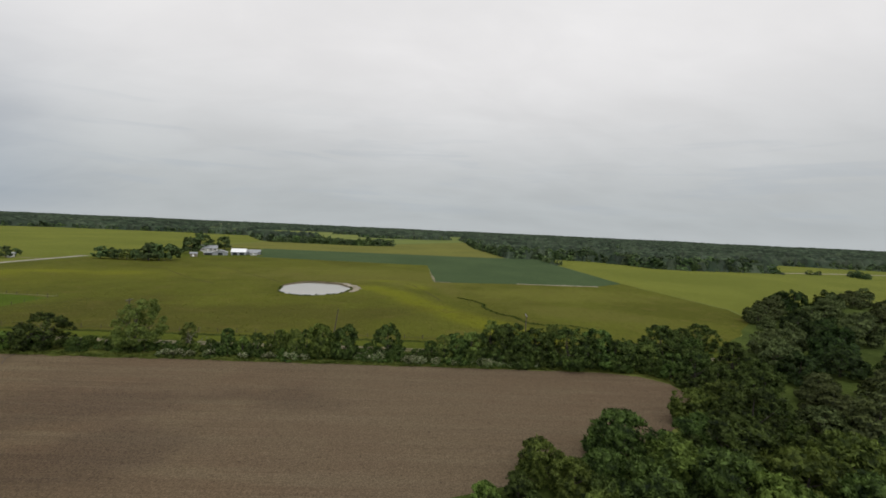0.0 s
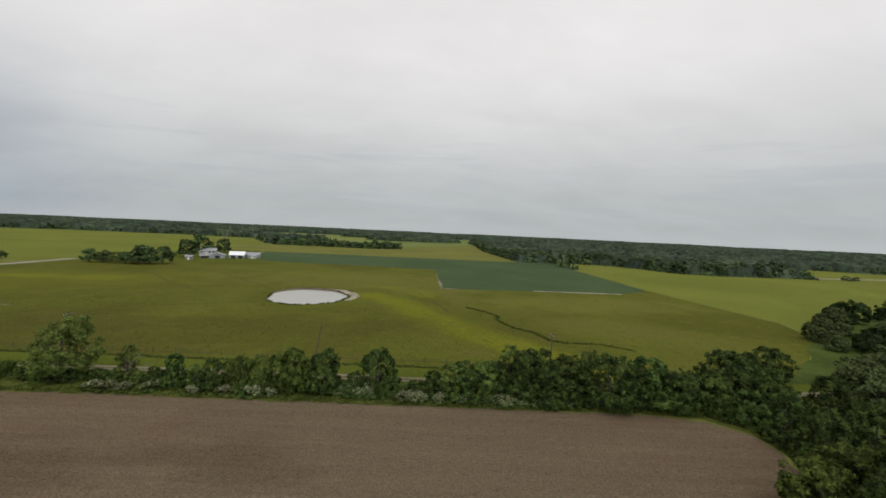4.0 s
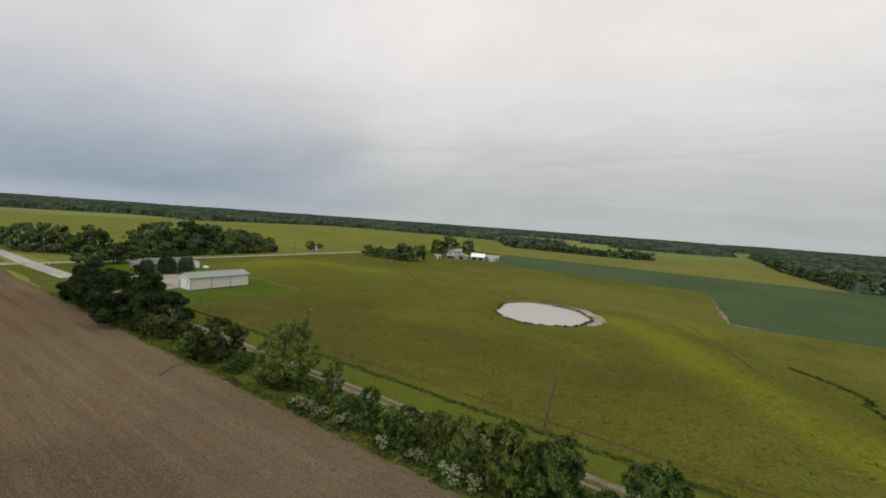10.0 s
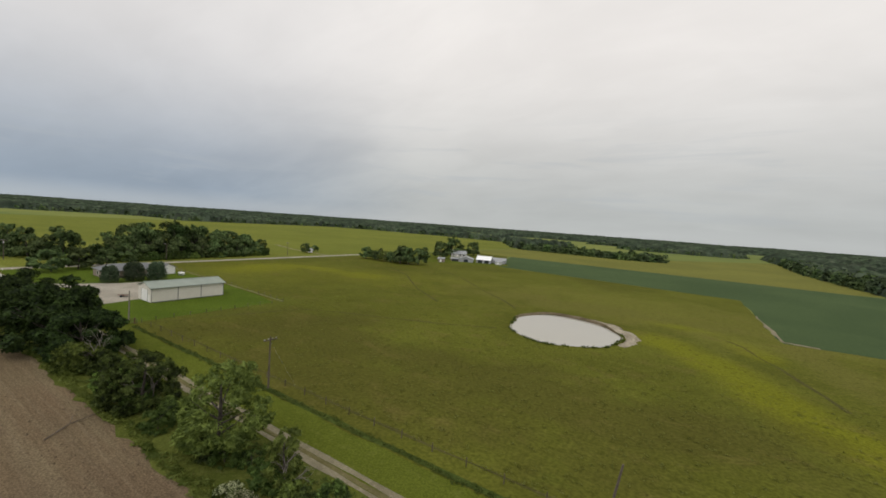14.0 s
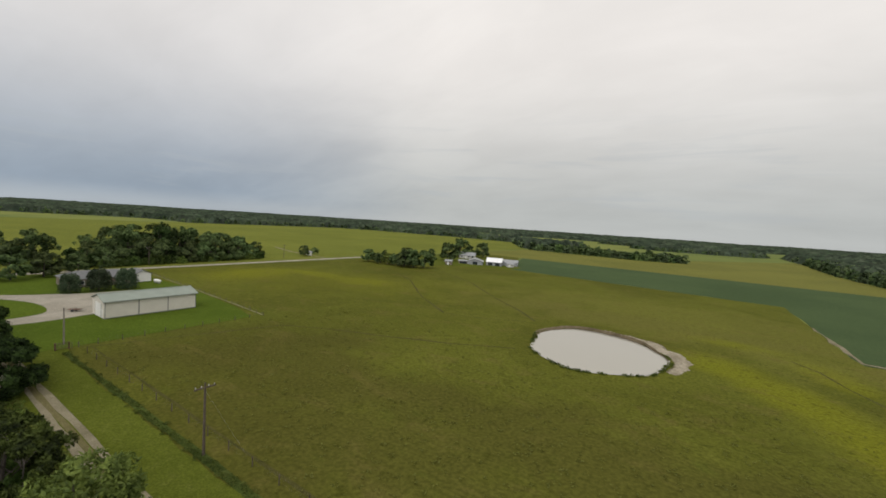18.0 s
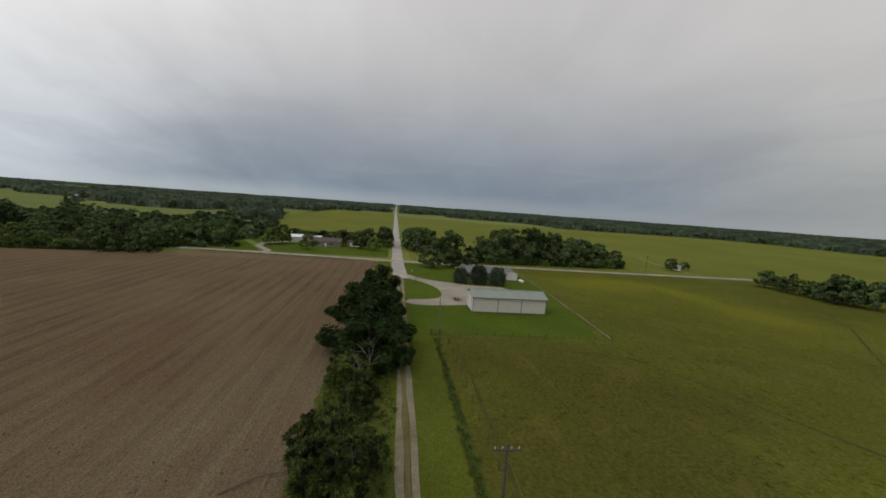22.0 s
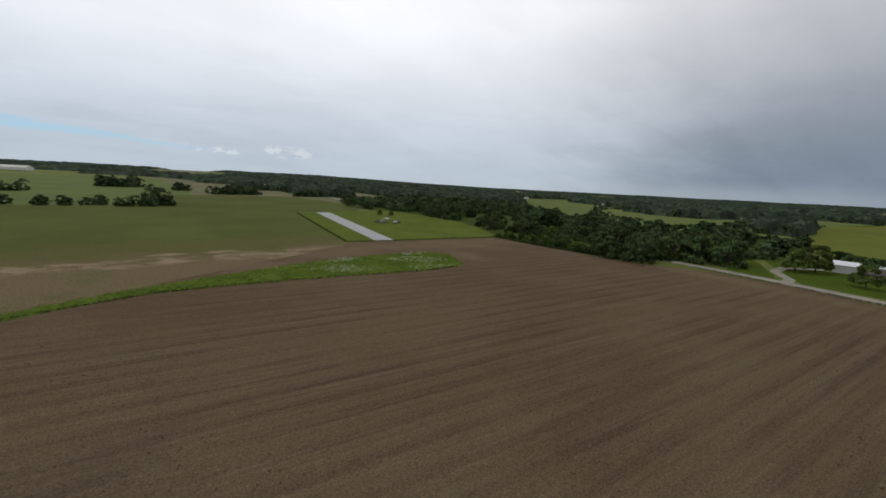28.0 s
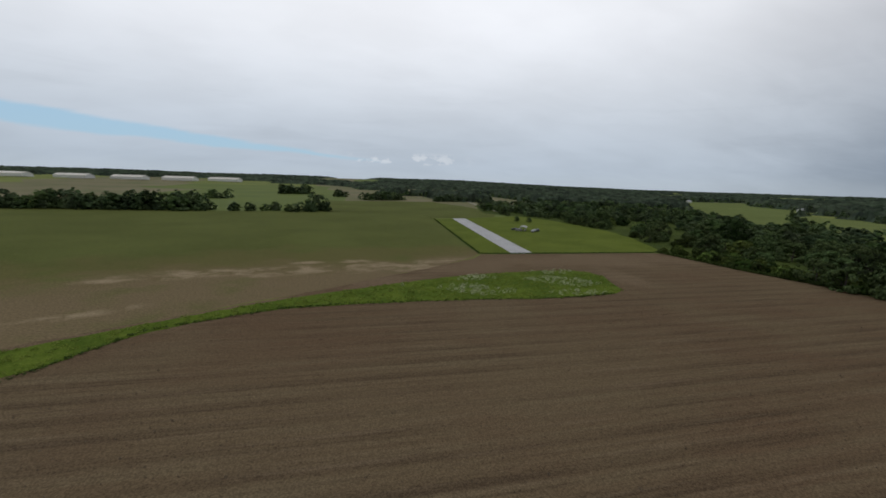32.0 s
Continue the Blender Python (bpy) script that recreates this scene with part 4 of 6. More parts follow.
ribbon("field_margin_north", [(3.4, 275), (4.4, 250), (5.2, 226), (14, 225.2)], 0.6, 0.10, M_LANE, "pale weedy margin at the crop's corner", "track", 0.02, 0.9)
ribbon("airfield_margin", [(-142.5, -248), (-131, -93.5), (-150, -91.8), (-217, -91)], 0.6, 0.13, M_WEED, "dark weedy line edging the airfield", "verge", 0.15, 0.3)
# flat strip: dark grass with the ditch's shadow band put into its colour
ribbon("ditch", [(-128, 105.2), (-60, 105.3), (62, 105.6)], 0.5, 0.08, M_SCRUB, "flat strip of dark ditch grass with its shade painted in", "ditch", -0.002, 0.2)
ribbon("road_far_south", [(-225, -300), (-240, -420), (-262, -600)], 2.4, 0.1, M_GRAVEL, "distant pale gravel road by the woods", "road", 0.02, 0.2)
ribbon("road_northeast", [(378, 405), (430, 416), (486, 429), (640, 440)], 3, 0.1, M_GRAVEL, "distant pale track beyond the trees", "road", 0.02, 0.5)


for line, half, mat in (([(-163, 281), (-128, 257), (-98, 227), (-83, 214), (-73, 203)], 0.3, M_PATH), ([(-130, 108), (-119, 145), (-106, 152), (-94, 157), (-79, 164), (-66, 172)], 0.3, M_PATH),
                        ([(-98, 190), (-87, 193), (-75, 200)], 0.3, M_PATH), ([(-129, 109.3), (-106, 109.2), (-86, 109), (-70, 108.9), (-20, 109.2), (50, 109.3)], 0.22, M_PATH),
                        ([(-185, 260), (-150, 236), (-120, 206), (-99, 190)], 0.3, M_PATH), ([(-10, 214), (-5.5, 208), (-3, 198), (0.5, 190), (7, 167)], 0.45, M_PATH)):
    ribbon("cattle_path", line, half, 0.045, mat, "faint trodden cattle path through the pasture", "path", 0, half * 0.8)


# ---------- pond and creek ----------
def pond_radius(a, grow=0.0):
    return (16.6 + grow) * (1 + 0.085 * math.cos(2 * (a - radians(105))) + 0.035 * math.sin(3 * a + 1) + 0.02 * math.sin(7 * a))


POND = (-51.0, 186.4)
ring = [k * 2 * math.pi / 72 for k in range(72)]
rngp = random.Random(5)
water = sheet("pond_water", [(POND[0] + pond_radius(a, 0.6) * math.cos(a), POND[1] + pond_radius(a, 0.6) * math.sin(a)) for a in ring], 0.12, M_WATER, "still murky grey-brown pond water", "pond")
verts, faces = [], []
for a in ring:
    for grow, z in ((0.0, 0.10), (0.2, 0.2), (0.5, 0.36), (0.9, 0.3), (1.4, 0.05)):
        j = rngp.uniform(-0.15, 0.25)
        g = grow * (0.16 + 2.0 * max(0, math.sin(a - 0.35)))
        z = z * (0.45 + 1.8 * max(0, math.sin(a))) if math.sin(a) > -0.1 else 0.06 + 0.02 * grow
        verts.append((POND[0] + pond_radius(a, g + j) * math.cos(a), POND[1] + pond_radius(a, g + j) * math.sin(a), z + rngp.uniform(-0.02, 0.05)))
for i in range(72):
    for k in range(4):
        a, b2 = i * 5 + k, ((i + 1) % 72) * 5 + k
        faces.append((a, b2, b2 + 1, a + 1))
bank = mesh_object("pond_bank", verts, faces, M_MUD)
tagged(bank, "trodden brown mud bank round the pond", "bank", "", "structure")
verts, faces = [], []
steps = 110
for i in range(steps + 1):
    a = radians(-20 + 122 * i / steps)
    full = math.sin(math.pi * i / steps) ** 0.5 * (0.72 + 0.5 * noise.noise((i * 0.13, 4.4, 0.0)))
    for k, (g, z) in enumerate(((1.5, 0.02), (2.4, 0.7), (3.5, 1.1), (4.8, 0.8), (6.2, 0.02))):
        gg = 1.5 + (g - 1.5) * (0.35 + 0.65 * full)
        verts.append((POND[0] + pond_radius(a, gg + rngp.uniform(-0.45, 0.45)) * math.cos(a), POND[1] + pond_radius(a, gg + rngp.uniform(-0.3, 0.3)) * math.sin(a), z * full + 0.03 + (rngp.uniform(-0.12, 0.15) if 0 < k < 4 else 0)))
for i in range(steps):
    for k in range(4):
        a = i * 5 + k
        faces.append((a, a + 5, a + 6, a + 1))
spoil = mesh_object("spoil_bank", verts, faces, M_SPOIL)
tagged(spoil, "pale heaped spoil bank curving beside the pond", "bank", "", "structure")
CREEK = [(14.5, 175.5), (17, 173.2), (20, 170), (23.3, 165), (24.8, 161), (23.4, 157.5), (24.3, 152), (26.2, 147), (29, 143), (32, 140.5), (34, 135), (35.7, 131), (40, 129.5), (49, 129.5), (56, 124)]
ribbon("creek_bed", CREEK, 0.4, 0.09, M_WEED, "dark weedy creek winding through the pasture", "creek", -0.02, 0.35)


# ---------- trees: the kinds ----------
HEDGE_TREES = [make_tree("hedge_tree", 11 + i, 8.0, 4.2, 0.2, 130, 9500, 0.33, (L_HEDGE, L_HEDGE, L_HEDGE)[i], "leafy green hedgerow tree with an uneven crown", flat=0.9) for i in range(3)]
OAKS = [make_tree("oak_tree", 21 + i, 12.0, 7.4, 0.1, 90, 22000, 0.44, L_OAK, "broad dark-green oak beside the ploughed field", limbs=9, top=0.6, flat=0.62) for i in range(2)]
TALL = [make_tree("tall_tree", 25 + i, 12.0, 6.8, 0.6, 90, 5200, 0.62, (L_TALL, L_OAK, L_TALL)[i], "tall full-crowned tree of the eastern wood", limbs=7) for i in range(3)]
SLIM = [make_tree("slim_tree", 35 + i, 7.0, 2.3, 0.4, 60, 3600, 0.34, (L_HEDGE, L_ELM)[i], "slender upright young tree in the hedgerow", limbs=5, top=0.25) for i in range(2)]
ELM = make_tree("elm_tree", 31, 10.5, 4.0, 1.2, 120, 8500, 0.32, L_ELM, "tall airy grey-green tree in the hedgerow", limbs=8, lean=2.6, top=0.4, flat=0.9)
SHRUBS = [make_tree("shrub", 41 + i, 3.4, 2.5, 0.1, 50, 1500, 0.40, (L_HEDGE, L_WEED, L_ELM)[i], "dense green shrub under the hedgerow", "shrub", limbs=4) for i in range(3)]
ELDER = make_tree("flowering_shrub", 51, 2.6, 2.2, 0.1, 40, 1500, 0.28, L_HEDGE, "green shrub covered in cream blossom", "shrub", limbs=4, blossom=1500)
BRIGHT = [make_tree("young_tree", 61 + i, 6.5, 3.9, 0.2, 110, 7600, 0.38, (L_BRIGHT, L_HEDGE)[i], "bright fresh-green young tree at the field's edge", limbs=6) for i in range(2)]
WOODS = [make_tree("woodland_tree", 71 + i, 12.0, 6.4, 0.1, 52, 3400, 0.66, (L_WOOD, L_YARD, L_WOOD, L_OAK)[i], "dark green woodland tree", top=0.4 + 0.08 * i, flat=0.95) for i in range(4)]
BELT = [make_tree("belt_tree", 76 + i, 12.0, 6.5, 0.0, 30, 300, 2.1, L_WOOD, "far tree of a wooded belt", limbs=2) for i in range(3)]
MID = [make_tree("mid_tree", 86 + i, 12.0, 6.4, 0.1, 44, 900, 1.15, L_WOOD, "tree of a joined wood", top=0.45) for i in range(3)]
EDGE = [make_tree("edge_tree", 101 + i, 12.0, 6.2, 0.0, 26, 120, 2.6, L_WOOD, "tree of a far wood edge", limbs=2) for i in range(3)]
YARD_TREES = [make_tree("yard_tree", 81 + i, 9.0, 4.6, 1.2, 60, 3000, 0.56, (L_YARD, L_YARD, L_ELM)[i], "round green shade tree by the farm") for i in range(3)]


def make_spruce(seed):
    rng = np.random.default_rng(seed)
    root = tagged(new("spruce_tree"), "dense dark rounded evergreen in front of the house", "tree")
    tv, tf = tube_data([(0, 0, -0.2), (0, 0, 3), (0, 0, 6.2)], [0.2, 0.13, 0.03])
    mesh_object("trunk", tv, tf, M_BARK, root)
    c, r = [], []
    for k in range(80):
        z = 0.5 + 5.3 * rng.random()
        a = rng.random() * 6.283
        wide = 2.7 * math.sqrt(max(0.05, 1 - ((z - 2.2) / 3.9) ** 2))
        c.append((wide * 0.72 * math.cos(a), wide * 0.72 * math.sin(a), z))
        r.append(0.5 + 0.22 * wide)
    v, f = leaves(rng, c, r, 5200, 0.34, inner=0.1)
    ob = new("crown", quick_mesh("crown", v, f, L_SPRUCE))
    ob.parent = root
    return root


def make_dead_tree(seed, label):
    rng = np.random.default_rng(seed)
    root = tagged(new("dead_tree"), label, "dead tree")
    pieces = []

    def grow(p, d, length, radius, depth):
        q = [p + (d * f + Vector(rng.uniform(-0.06, 0.06, 3))) * length for f in (0.5, 1.0)]
        pieces.append(tube_data([p, *q], [radius, radius * 0.8, radius * 0.55], 5))
        if depth:
            for _ in range(3 if depth > 2 else 2):
                e = (d + Vector(rng.uniform(-0.62, 0.62, 3))).normalized()
                grow(q[1] if rng.random() < 0.6 else q[0], e, length * (0.6 + 0.25 * rng.random()), radius * 0.55, depth - 1)

    grow(Vector((0, 0, -0.2)), Vector((0.1, 0.05, 1)).normalized(), 2.9, 0.13, 4)
    v, f = join_data(pieces)
    mesh_object("bare_crown", v, f, M_DEAD, root)
    return root


SPRUCE = make_spruce(91)
DEAD = make_dead_tree(95, "bare bleached dead tree in the hedgerow")

rng = random.Random(7)
turn = lambda: rng.uniform(0, 6.28)  # noqa: E731
G_HEDGE = "trees of the hedgerow"
# the dark oaks: x, y, scale, height factor
for i, (x, y, s, t) in enumerate([(-153, 91.5, 0.98, 1.0), (-140, 90.5, 0.9, 0.95), (-123, 91.5, 1.25, 0.9), (-113.5, 92, 0.85, 0.9)]):
    place(OAKS[i % 2], x, y, s, turn(), t, G_HEDGE)
# hedgerow trees: kind, x, y, scale, height factor
for kind, x, y, s, t in [(1, -102, 91.5, 0.6, 0.9), (0, -97, 91, 0.65, 0.9), (2, -84, 90.5, 1.1, 1.0), (1, -47.5, 90.5, 0.45, 1.1), (0, -43.6, 90, 0.58, 1.36), (2, -37, 90, 0.56, 1.36),
                         (1, -12.5, 92.3, 0.4, 1.0), (2, -8, 92.3, 0.82, 1.32), (1, 8, 90.5, 1.0, 0.95), (0, 19, 91, 1.25, 1.1), (1, 27, 91.5, 1.2, 1.08),
                         (2, 34, 90, 1.25, 1.0), (0, 41, 90.5, 1.25, 1.02), (2, 48, 91, 0.95, 1.0), (1, 57, 92, 0.95, 0.9), (2, 60, 97, 1.3, 1.05), (0, 62, 88, 0.95, 0.9), (0, 2, 91.5, .6, 1), (1, 13, 91.5, 1.0, 1), (1, 23, 89.8, 1.05, 1), (1, 45, 89.5, 1.0, .95), (0, 53, 90, .95, .9), (1, 70, 104, 1.05, .95), (2, 78, 108, 1.1, 1)]:
    place(HEDGE_TREES[kind], x, y, s, turn(), t * rng.uniform(0.82, 1.0) * (0.92 if x > 10 else 1), G_HEDGE)
for x, y, s, t in [(-53.6, 92.5, .85, 1.1), (-40.5, 90.5, .6, 1.0), (-34.5, 91, .65, 1.1), (-26.5, 91.5, .8, 1.1), (5, 89.5, .85, 1.1), (11, 89, .95, 1.15), (16, 92, 1.1, 1.25), (22, 92.5, 1.1, 1.2), (31, 92.5, 1.1, 1.2), (38, 88.5, 1, 1.1), (52, 88.5, .9, 1), (-71, 91, .5, .9), (-88, 93, .6, .9)]:
    place(SLIM[rng.randrange(2)], x, y, s, turn(), t, G_HEDGE)
place(ELM, -65, 91.6, 1.12, 0.35, 1.0, G_HEDGE)
place(ELM, -28.6, 90.8, 0.52, 2.5, 1.12, G_HEDGE)
for k, x, y, s, t in [(0, -31.9, 90.2, 0.6, 1.62), (0, -23.2, 90.6, 0.84, 1.42), (1, -17.6, 91, 0.86, 1.34), (0, -20.5, 92, 0.55, 1.6)]:
    place(BRIGHT[k], x, y, s, turn(), t, G_HEDGE, "full fresh-green tree standing out of the hedgerow")
for x, y, s in [(-106, 92.6, 1.05), (-103.5, 90.8, .85), (-84, 92, .9), (-53, 92, 0.8)]:
    place(DEAD, x, y, s, turn(), 1.0)
for x, y, s in [(-105.5, 88.8, 0.95), (-92, 90, 0.7), (-76, 93, 0.5)]:
    place(BRIGHT[0], x, y, s, turn(), 0.8, G_HEDGE)
x = -168.0
while x < 60:
    if not -162 < x < -116:
        k = rng.choice((0, 0, 1, 1, 2))
        place(SHRUBS[k], x, rng.uniform(89.0, 92.6), rng.uniform(0.45, 0.85) * (1.35 if x > 6 else 1), turn(), rng.uniform(0.75, 1.1), "shrubs of the hedgerow")
    x += rng.uniform(1.8, 3.4)
for x in (-57, -54.5, -51, -46.5, -40, -34, -29, -26.5, -14.5, -13, -11.4, -10, -8.6, -3, -1.5, 0.5, 2.5, 4, 7, 12, 15, 18, 20.5, 23, 25, 33):
    place(ELDER, x + rng.uniform(-0.7, 0.7), rng.uniform(87.3, 88.3) + (1.3 if -16 < x < -7 else 0), rng.uniform(0.65, 1.0) * (1.15 if -16 < x < -7 else 1), turn(), 0.85, "flowering shrubs of the hedgerow")
for x, y, s in [(51.5, 86, .9), (54, 83, .8), (54.5, 79, .7), (54.8, 75, .8), (53.5, 70.5, .75), (49.5, 65.5, .7), (57, 87, 1.1), (45, 87.5, .9)]:
    place(SHRUBS[rng.randrange(2)], x, y, s * 1.2, turn(), 1.0, "shrubs at the ploughed field's corner")
# the eastern wood, from the bright young growth at the field's edge to the tall trees behind
for x, y, s, k in [(7.5, 42, 0.45, 0), (11.5, 43, 0.55, 1), (12, 38.5, .55, 1), (18, 43.5, .7, 0), (22.5, 45.5, .8, 1), (15, 47.5, 0.8, 0), (20, 40, 0.7, 1), (27, 51, 1.12, 1), (36, 36, 1.1, 0), (43, 41, 1.2, 0), (46, 36, 1.2, 1), (52, 44, 1.2, 0), (30, 33, 1.0, 1), (41, 30, 1.1, 0), (45, 62, 0.9, 0), (31, 45, 1.1, 0), (25, 40, 1.0, 1), (53, 66, 1.0, 0), (55, 61, 1.0, 1), (39, 53, 0.9, 1),
                   (18, 36, 0.9, 0), (34, 41, 1.2, 1), (41, 48, 1.25, 1)]:
    place(BRIGHT[k], x, y, s, turn(), rng.uniform(0.95, 1.1), "young trees of the eastern wood")
for x, y, s, k in [(47, 57, 0.85, 2), (57, 73, 0.85, 0), (58, 81, 0.85, 1), (66, 75, .95, 2), (70, 86, 1.0, 0), (64, 91, .9, 1), (49, 56, 1.15, 1), (56, 62, 1.2, 0)]:
    place(HEDGE_TREES[k], x, y, s, turn(), 1.0, "trees of the eastern wood")
for x, y, s in [(62, 57, .5), (58, 50, .45), (64, 49, .52), (60, 42, .5), (54, 37, .45), (70, 64, 0.56), (76, 72, 0.58), (82, 82, 0.6), (88, 94, 0.64), (98, 88, 0.68), (92, 101, 0.68), (103, 106, 0.72), (114, 111, 0.75), (106, 96, 0.8), (120, 112, 0.7), (120, 133, 0.45), (126, 144, 0.66), (137, 152, 0.7), (130, 132, .7), (140, 138, 0.75),
                (148, 162, 0.72), (160, 172, 0.75), (172, 178, 0.75), (158, 150, 0.8), (176, 164, 0.8), (192, 182, 0.8), (214, 190, 0.8), (226, 196, 0.8), (66, 54, 0.7), (78, 60, 0.75), (136, 118, 0.85), (158, 130, 0.85), (178, 145, 0.85), (205, 165, 0.85), (92, 72, 0.75), (112, 86, 0.8), (128, 98, .8)]:
    place(TALL[rng.randrange(3)], x, y, s, turn(), rng.uniform(0.9, 1.1), "tall trees of the eastern wood")
# the western wood
rw = random.Random(17)
deep_wood = []
xs = -222.0
while xs > -480:
    ys = 30.0
    while ys > -470:
        px, py = xs + rw.uniform(-3.5, 3.5), ys + rw.uniform(-3.5, 3.5)
        edge_in = min(1.0, max(0.0, (-px - 214 + 0.16 * min(0, py + 15)) / 40))
        if inside(px + (11 if -95 < py < -22 else 4), py, WEST_WOOD) and inside(px, py, WEST_WOOD) and not inside(px, py, SW_FAR_FIELD) and not inside(px, py, SW_MID_FIELD) and noise.noise((px / 24, py / 24, 2.2)) > (-0.3 if px > -252 and py > -100 else -0.08) and rw.random() < 0.9:
            s, t = rw.uniform(0.52, 0.85) + 0.25 * edge_in * rw.random(), rw.uniform(0.6, 0.92)
            if px > -300 and py > -240:
                place((*WOODS, BRIGHT[1], YARD_TREES[2])[rw.choice((0, 1, 2, 3, 0, 1, 4, 5))], px, py, s * (1.0 if rw.random() < 0.8 else 1.25), rw.uniform(0, 6.28), t, "trees of the western wood")
            else:
                deep_wood.append((px, py, s * 1.15, t))
        ys -= 9.6
    xs -= 9.6
near_wood = [q for q in deep_wood if q[0] > -380 and q[1] > -300]
joined_trees("western_wood", MID, near_wood, L_JOIN, "dense dark green deciduous wood", 3)
joined_trees("western_wood_deep", BELT, [q for q in deep_wood if q not in near_wood], L_JOIN, "far dense part of the dark green wood", 5)
for k in range(110):
    f = rw.random()
    px, py = (-217.5 - 10 * f + rw.uniform(-11, 0.0), -92 + 76 * f) if rw.random() < 0.75 else (-240 - 55 * f, -13 + 16 * f + rw.uniform(-4, 2))
    place(SHRUBS[rw.randrange(3)], px, py, rw.uniform(0.6, 1.35), rw.uniform(0, 6.28), rw.uniform(0.7, 1.0), "shrubs along the western wood")
for px, py, s in [(-230.5, -13, 1.12), (-226, -24, 0.7), (-229, -34, 0.75), (-238, -16, 1.0), (-257, -12, 1.15), (-258, -2, 1.05), (-263, 8, 1.0), (-269, -8, 1.2), (-273, 3, 1.1)]:
    place(WOODS[0], px, py, s, 0.7 + px, 0.9, "trees of the western wood", "broad round tree at the ploughed field's corner")
# the grove at the crossroads
for px, py, s, t in [(-279, 117, 1.0, .95), (-290, 113, 1.0, 1), (-297, 107, 1.0, .95), (-305, 109, 1.0, .9), (-287, 109, .8, .9), (-266, 126, .9, .9), (-278, 128, 1, .95), (-252, 136, .7, .8), (-262, 142, .85, .85), (-275, 146, .9, .9),
                     (-253, 153, .7, .8), (-263, 158, .95, .95), (-277, 162, 1.1, 1.05), (-256, 170, .85, .9), (-268, 174, 1.1, 1.05), (-284, 178, 1.15, 1.1), (-257, 183, .85, .9), (-270, 190, 1.1, 1.05),
                     (-287, 194, 1.1, 1.0), (-259, 197, .9, .9), (-271, 205, 1.0, 1.0), (-261, 211, .9, .9), (-275, 218, .9, .95), (-264, 223, .8, .85), (-298, 170, 1.1, 1.05), (-298, 186, 1.1, 1.05), (-251, 145, .75, .8), (-258, 149, .9, .9), (-270, 155, 1, 1), (-260, 165, .9, .95), (-264, 181, 1, 1), (-277, 183, 1.1, 1.05), (-265, 197, 1, 1), (-280, 205, 1, 1), (-256, 190, .8, .85), (-257, 204, .8, .85), (-268, 213, .95, .9), (-261, 218, .75, .8), (-290, 160, 1.1, 1), (-268, 121, .8, .9)]:
    place(WOODS[rng.randrange(4)], px, py, s * 1.12, turn(), t * 1.12, "trees of the crossroads grove")
for k in range(34):
    f = rng.random()
    place(SHRUBS[rng.randrange(3)], -246 - 14 * f + rng.uniform(-2, 3), 116 + 110 * f, rng.uniform(0.8, 1.5), turn(), 1.0, "shrubs of the crossroads grove")
for px, py, s, k in [(-226, 113, 1.15, 1), (-230, 122, 1.2, 0), (-236, 133, 1.0, 1)]:
    place(YARD_TREES[k], px, py, s, turn(), 0.9, "shade trees of the lawn")
for px, py, s in [(-192, 120.4, 1.0), (-191.5, 127.4, 1.2), (-191, 134.6, 1.15)]:
    place(SPRUCE, px, py, s, turn(), 1.0, "spruces before the house")
# round the western farmhouse
for px, py, s, k in [(-281, 25, 0.72, 2), (-288, 29.5, .85, 2), (-267, 48.6, .62, 2), (-296, 44, .6, 0), (-283.6, 75.5, .8, 0), (-279, 83.4, .6, 2), (-300, 63, .7, 1), (-305, 88, .95, 0), (-322, 88, .8, 1), (-312, 78, .8, 0), (-336, 87, .7, 1), (-296, 92, .4, 2), (-330, 103.5, .75, 1), (-318, 105, .6, 0)]:
    place(YARD_TREES[k], px, py, s * 1.42, turn(), 1.1, "trees of the farmhouse lawn")
for k in range(22):
    place(WOODS[rng.randrange(4)], -322 - rng.uniform(0, 18), 24 + k * 2.0 + rng.uniform(-2, 2), rng.uniform(0.45, 0.65), turn(), 0.85, "trees behind the farmhouse")
# the northern farm
FARM_TREES = [(-219, 277, .70, 0), (-214, 280, .5, 1), (-207, 276, .58, 1), (-202, 277, .6, 2), (-196, 277, .6, 1), (-187, 276, 1.0, 0), (-182, 279, .95, 0), (-177, 283, .9, 1), (-191, 281, .8, 1), (-222, 355, .58, 0), (-197.5, 341, 1.15, 0),
              (-210, 379, 1.35, 0), (-205, 388, .85, 1), (-200, 404, 1.1, 0), (-262, 259, .62, 0), (-270, 273, .4, 1), (-252, 330, .3, 1)]
for px, py, s, k in FARM_TREES:
    place(YARD_TREES[k], px, py, s * 1.5, turn(), 0.95, "trees of the northern farm")


def belt(name, points, spacing, rows, depth, lo, hi, label, kinds=BELT):
    """Woodland trees in rows along a line; the belt grows to the left of the line's direction."""
    found = []
    for a, b2 in zip(points, points[1:]):
        d = Vector((b2[0] - a[0], b2[1] - a[1]))
        n = max(1, int(d.length / spacing))
        side = Vector((-d.y, d.x)).normalized()
        for k in range(n):
            for r in range(rows):
                q = Vector(a) + d * ((k + rng.random() * 0.8) / n) + side * (depth * r + rng.uniform(-3, 3))
                found.append((q.x, q.y, rng.uniform(lo, hi), rng.uniform(0.75, 1.15)))
    joined_trees(name, kinds, found, L_JOIN, label, len(found))


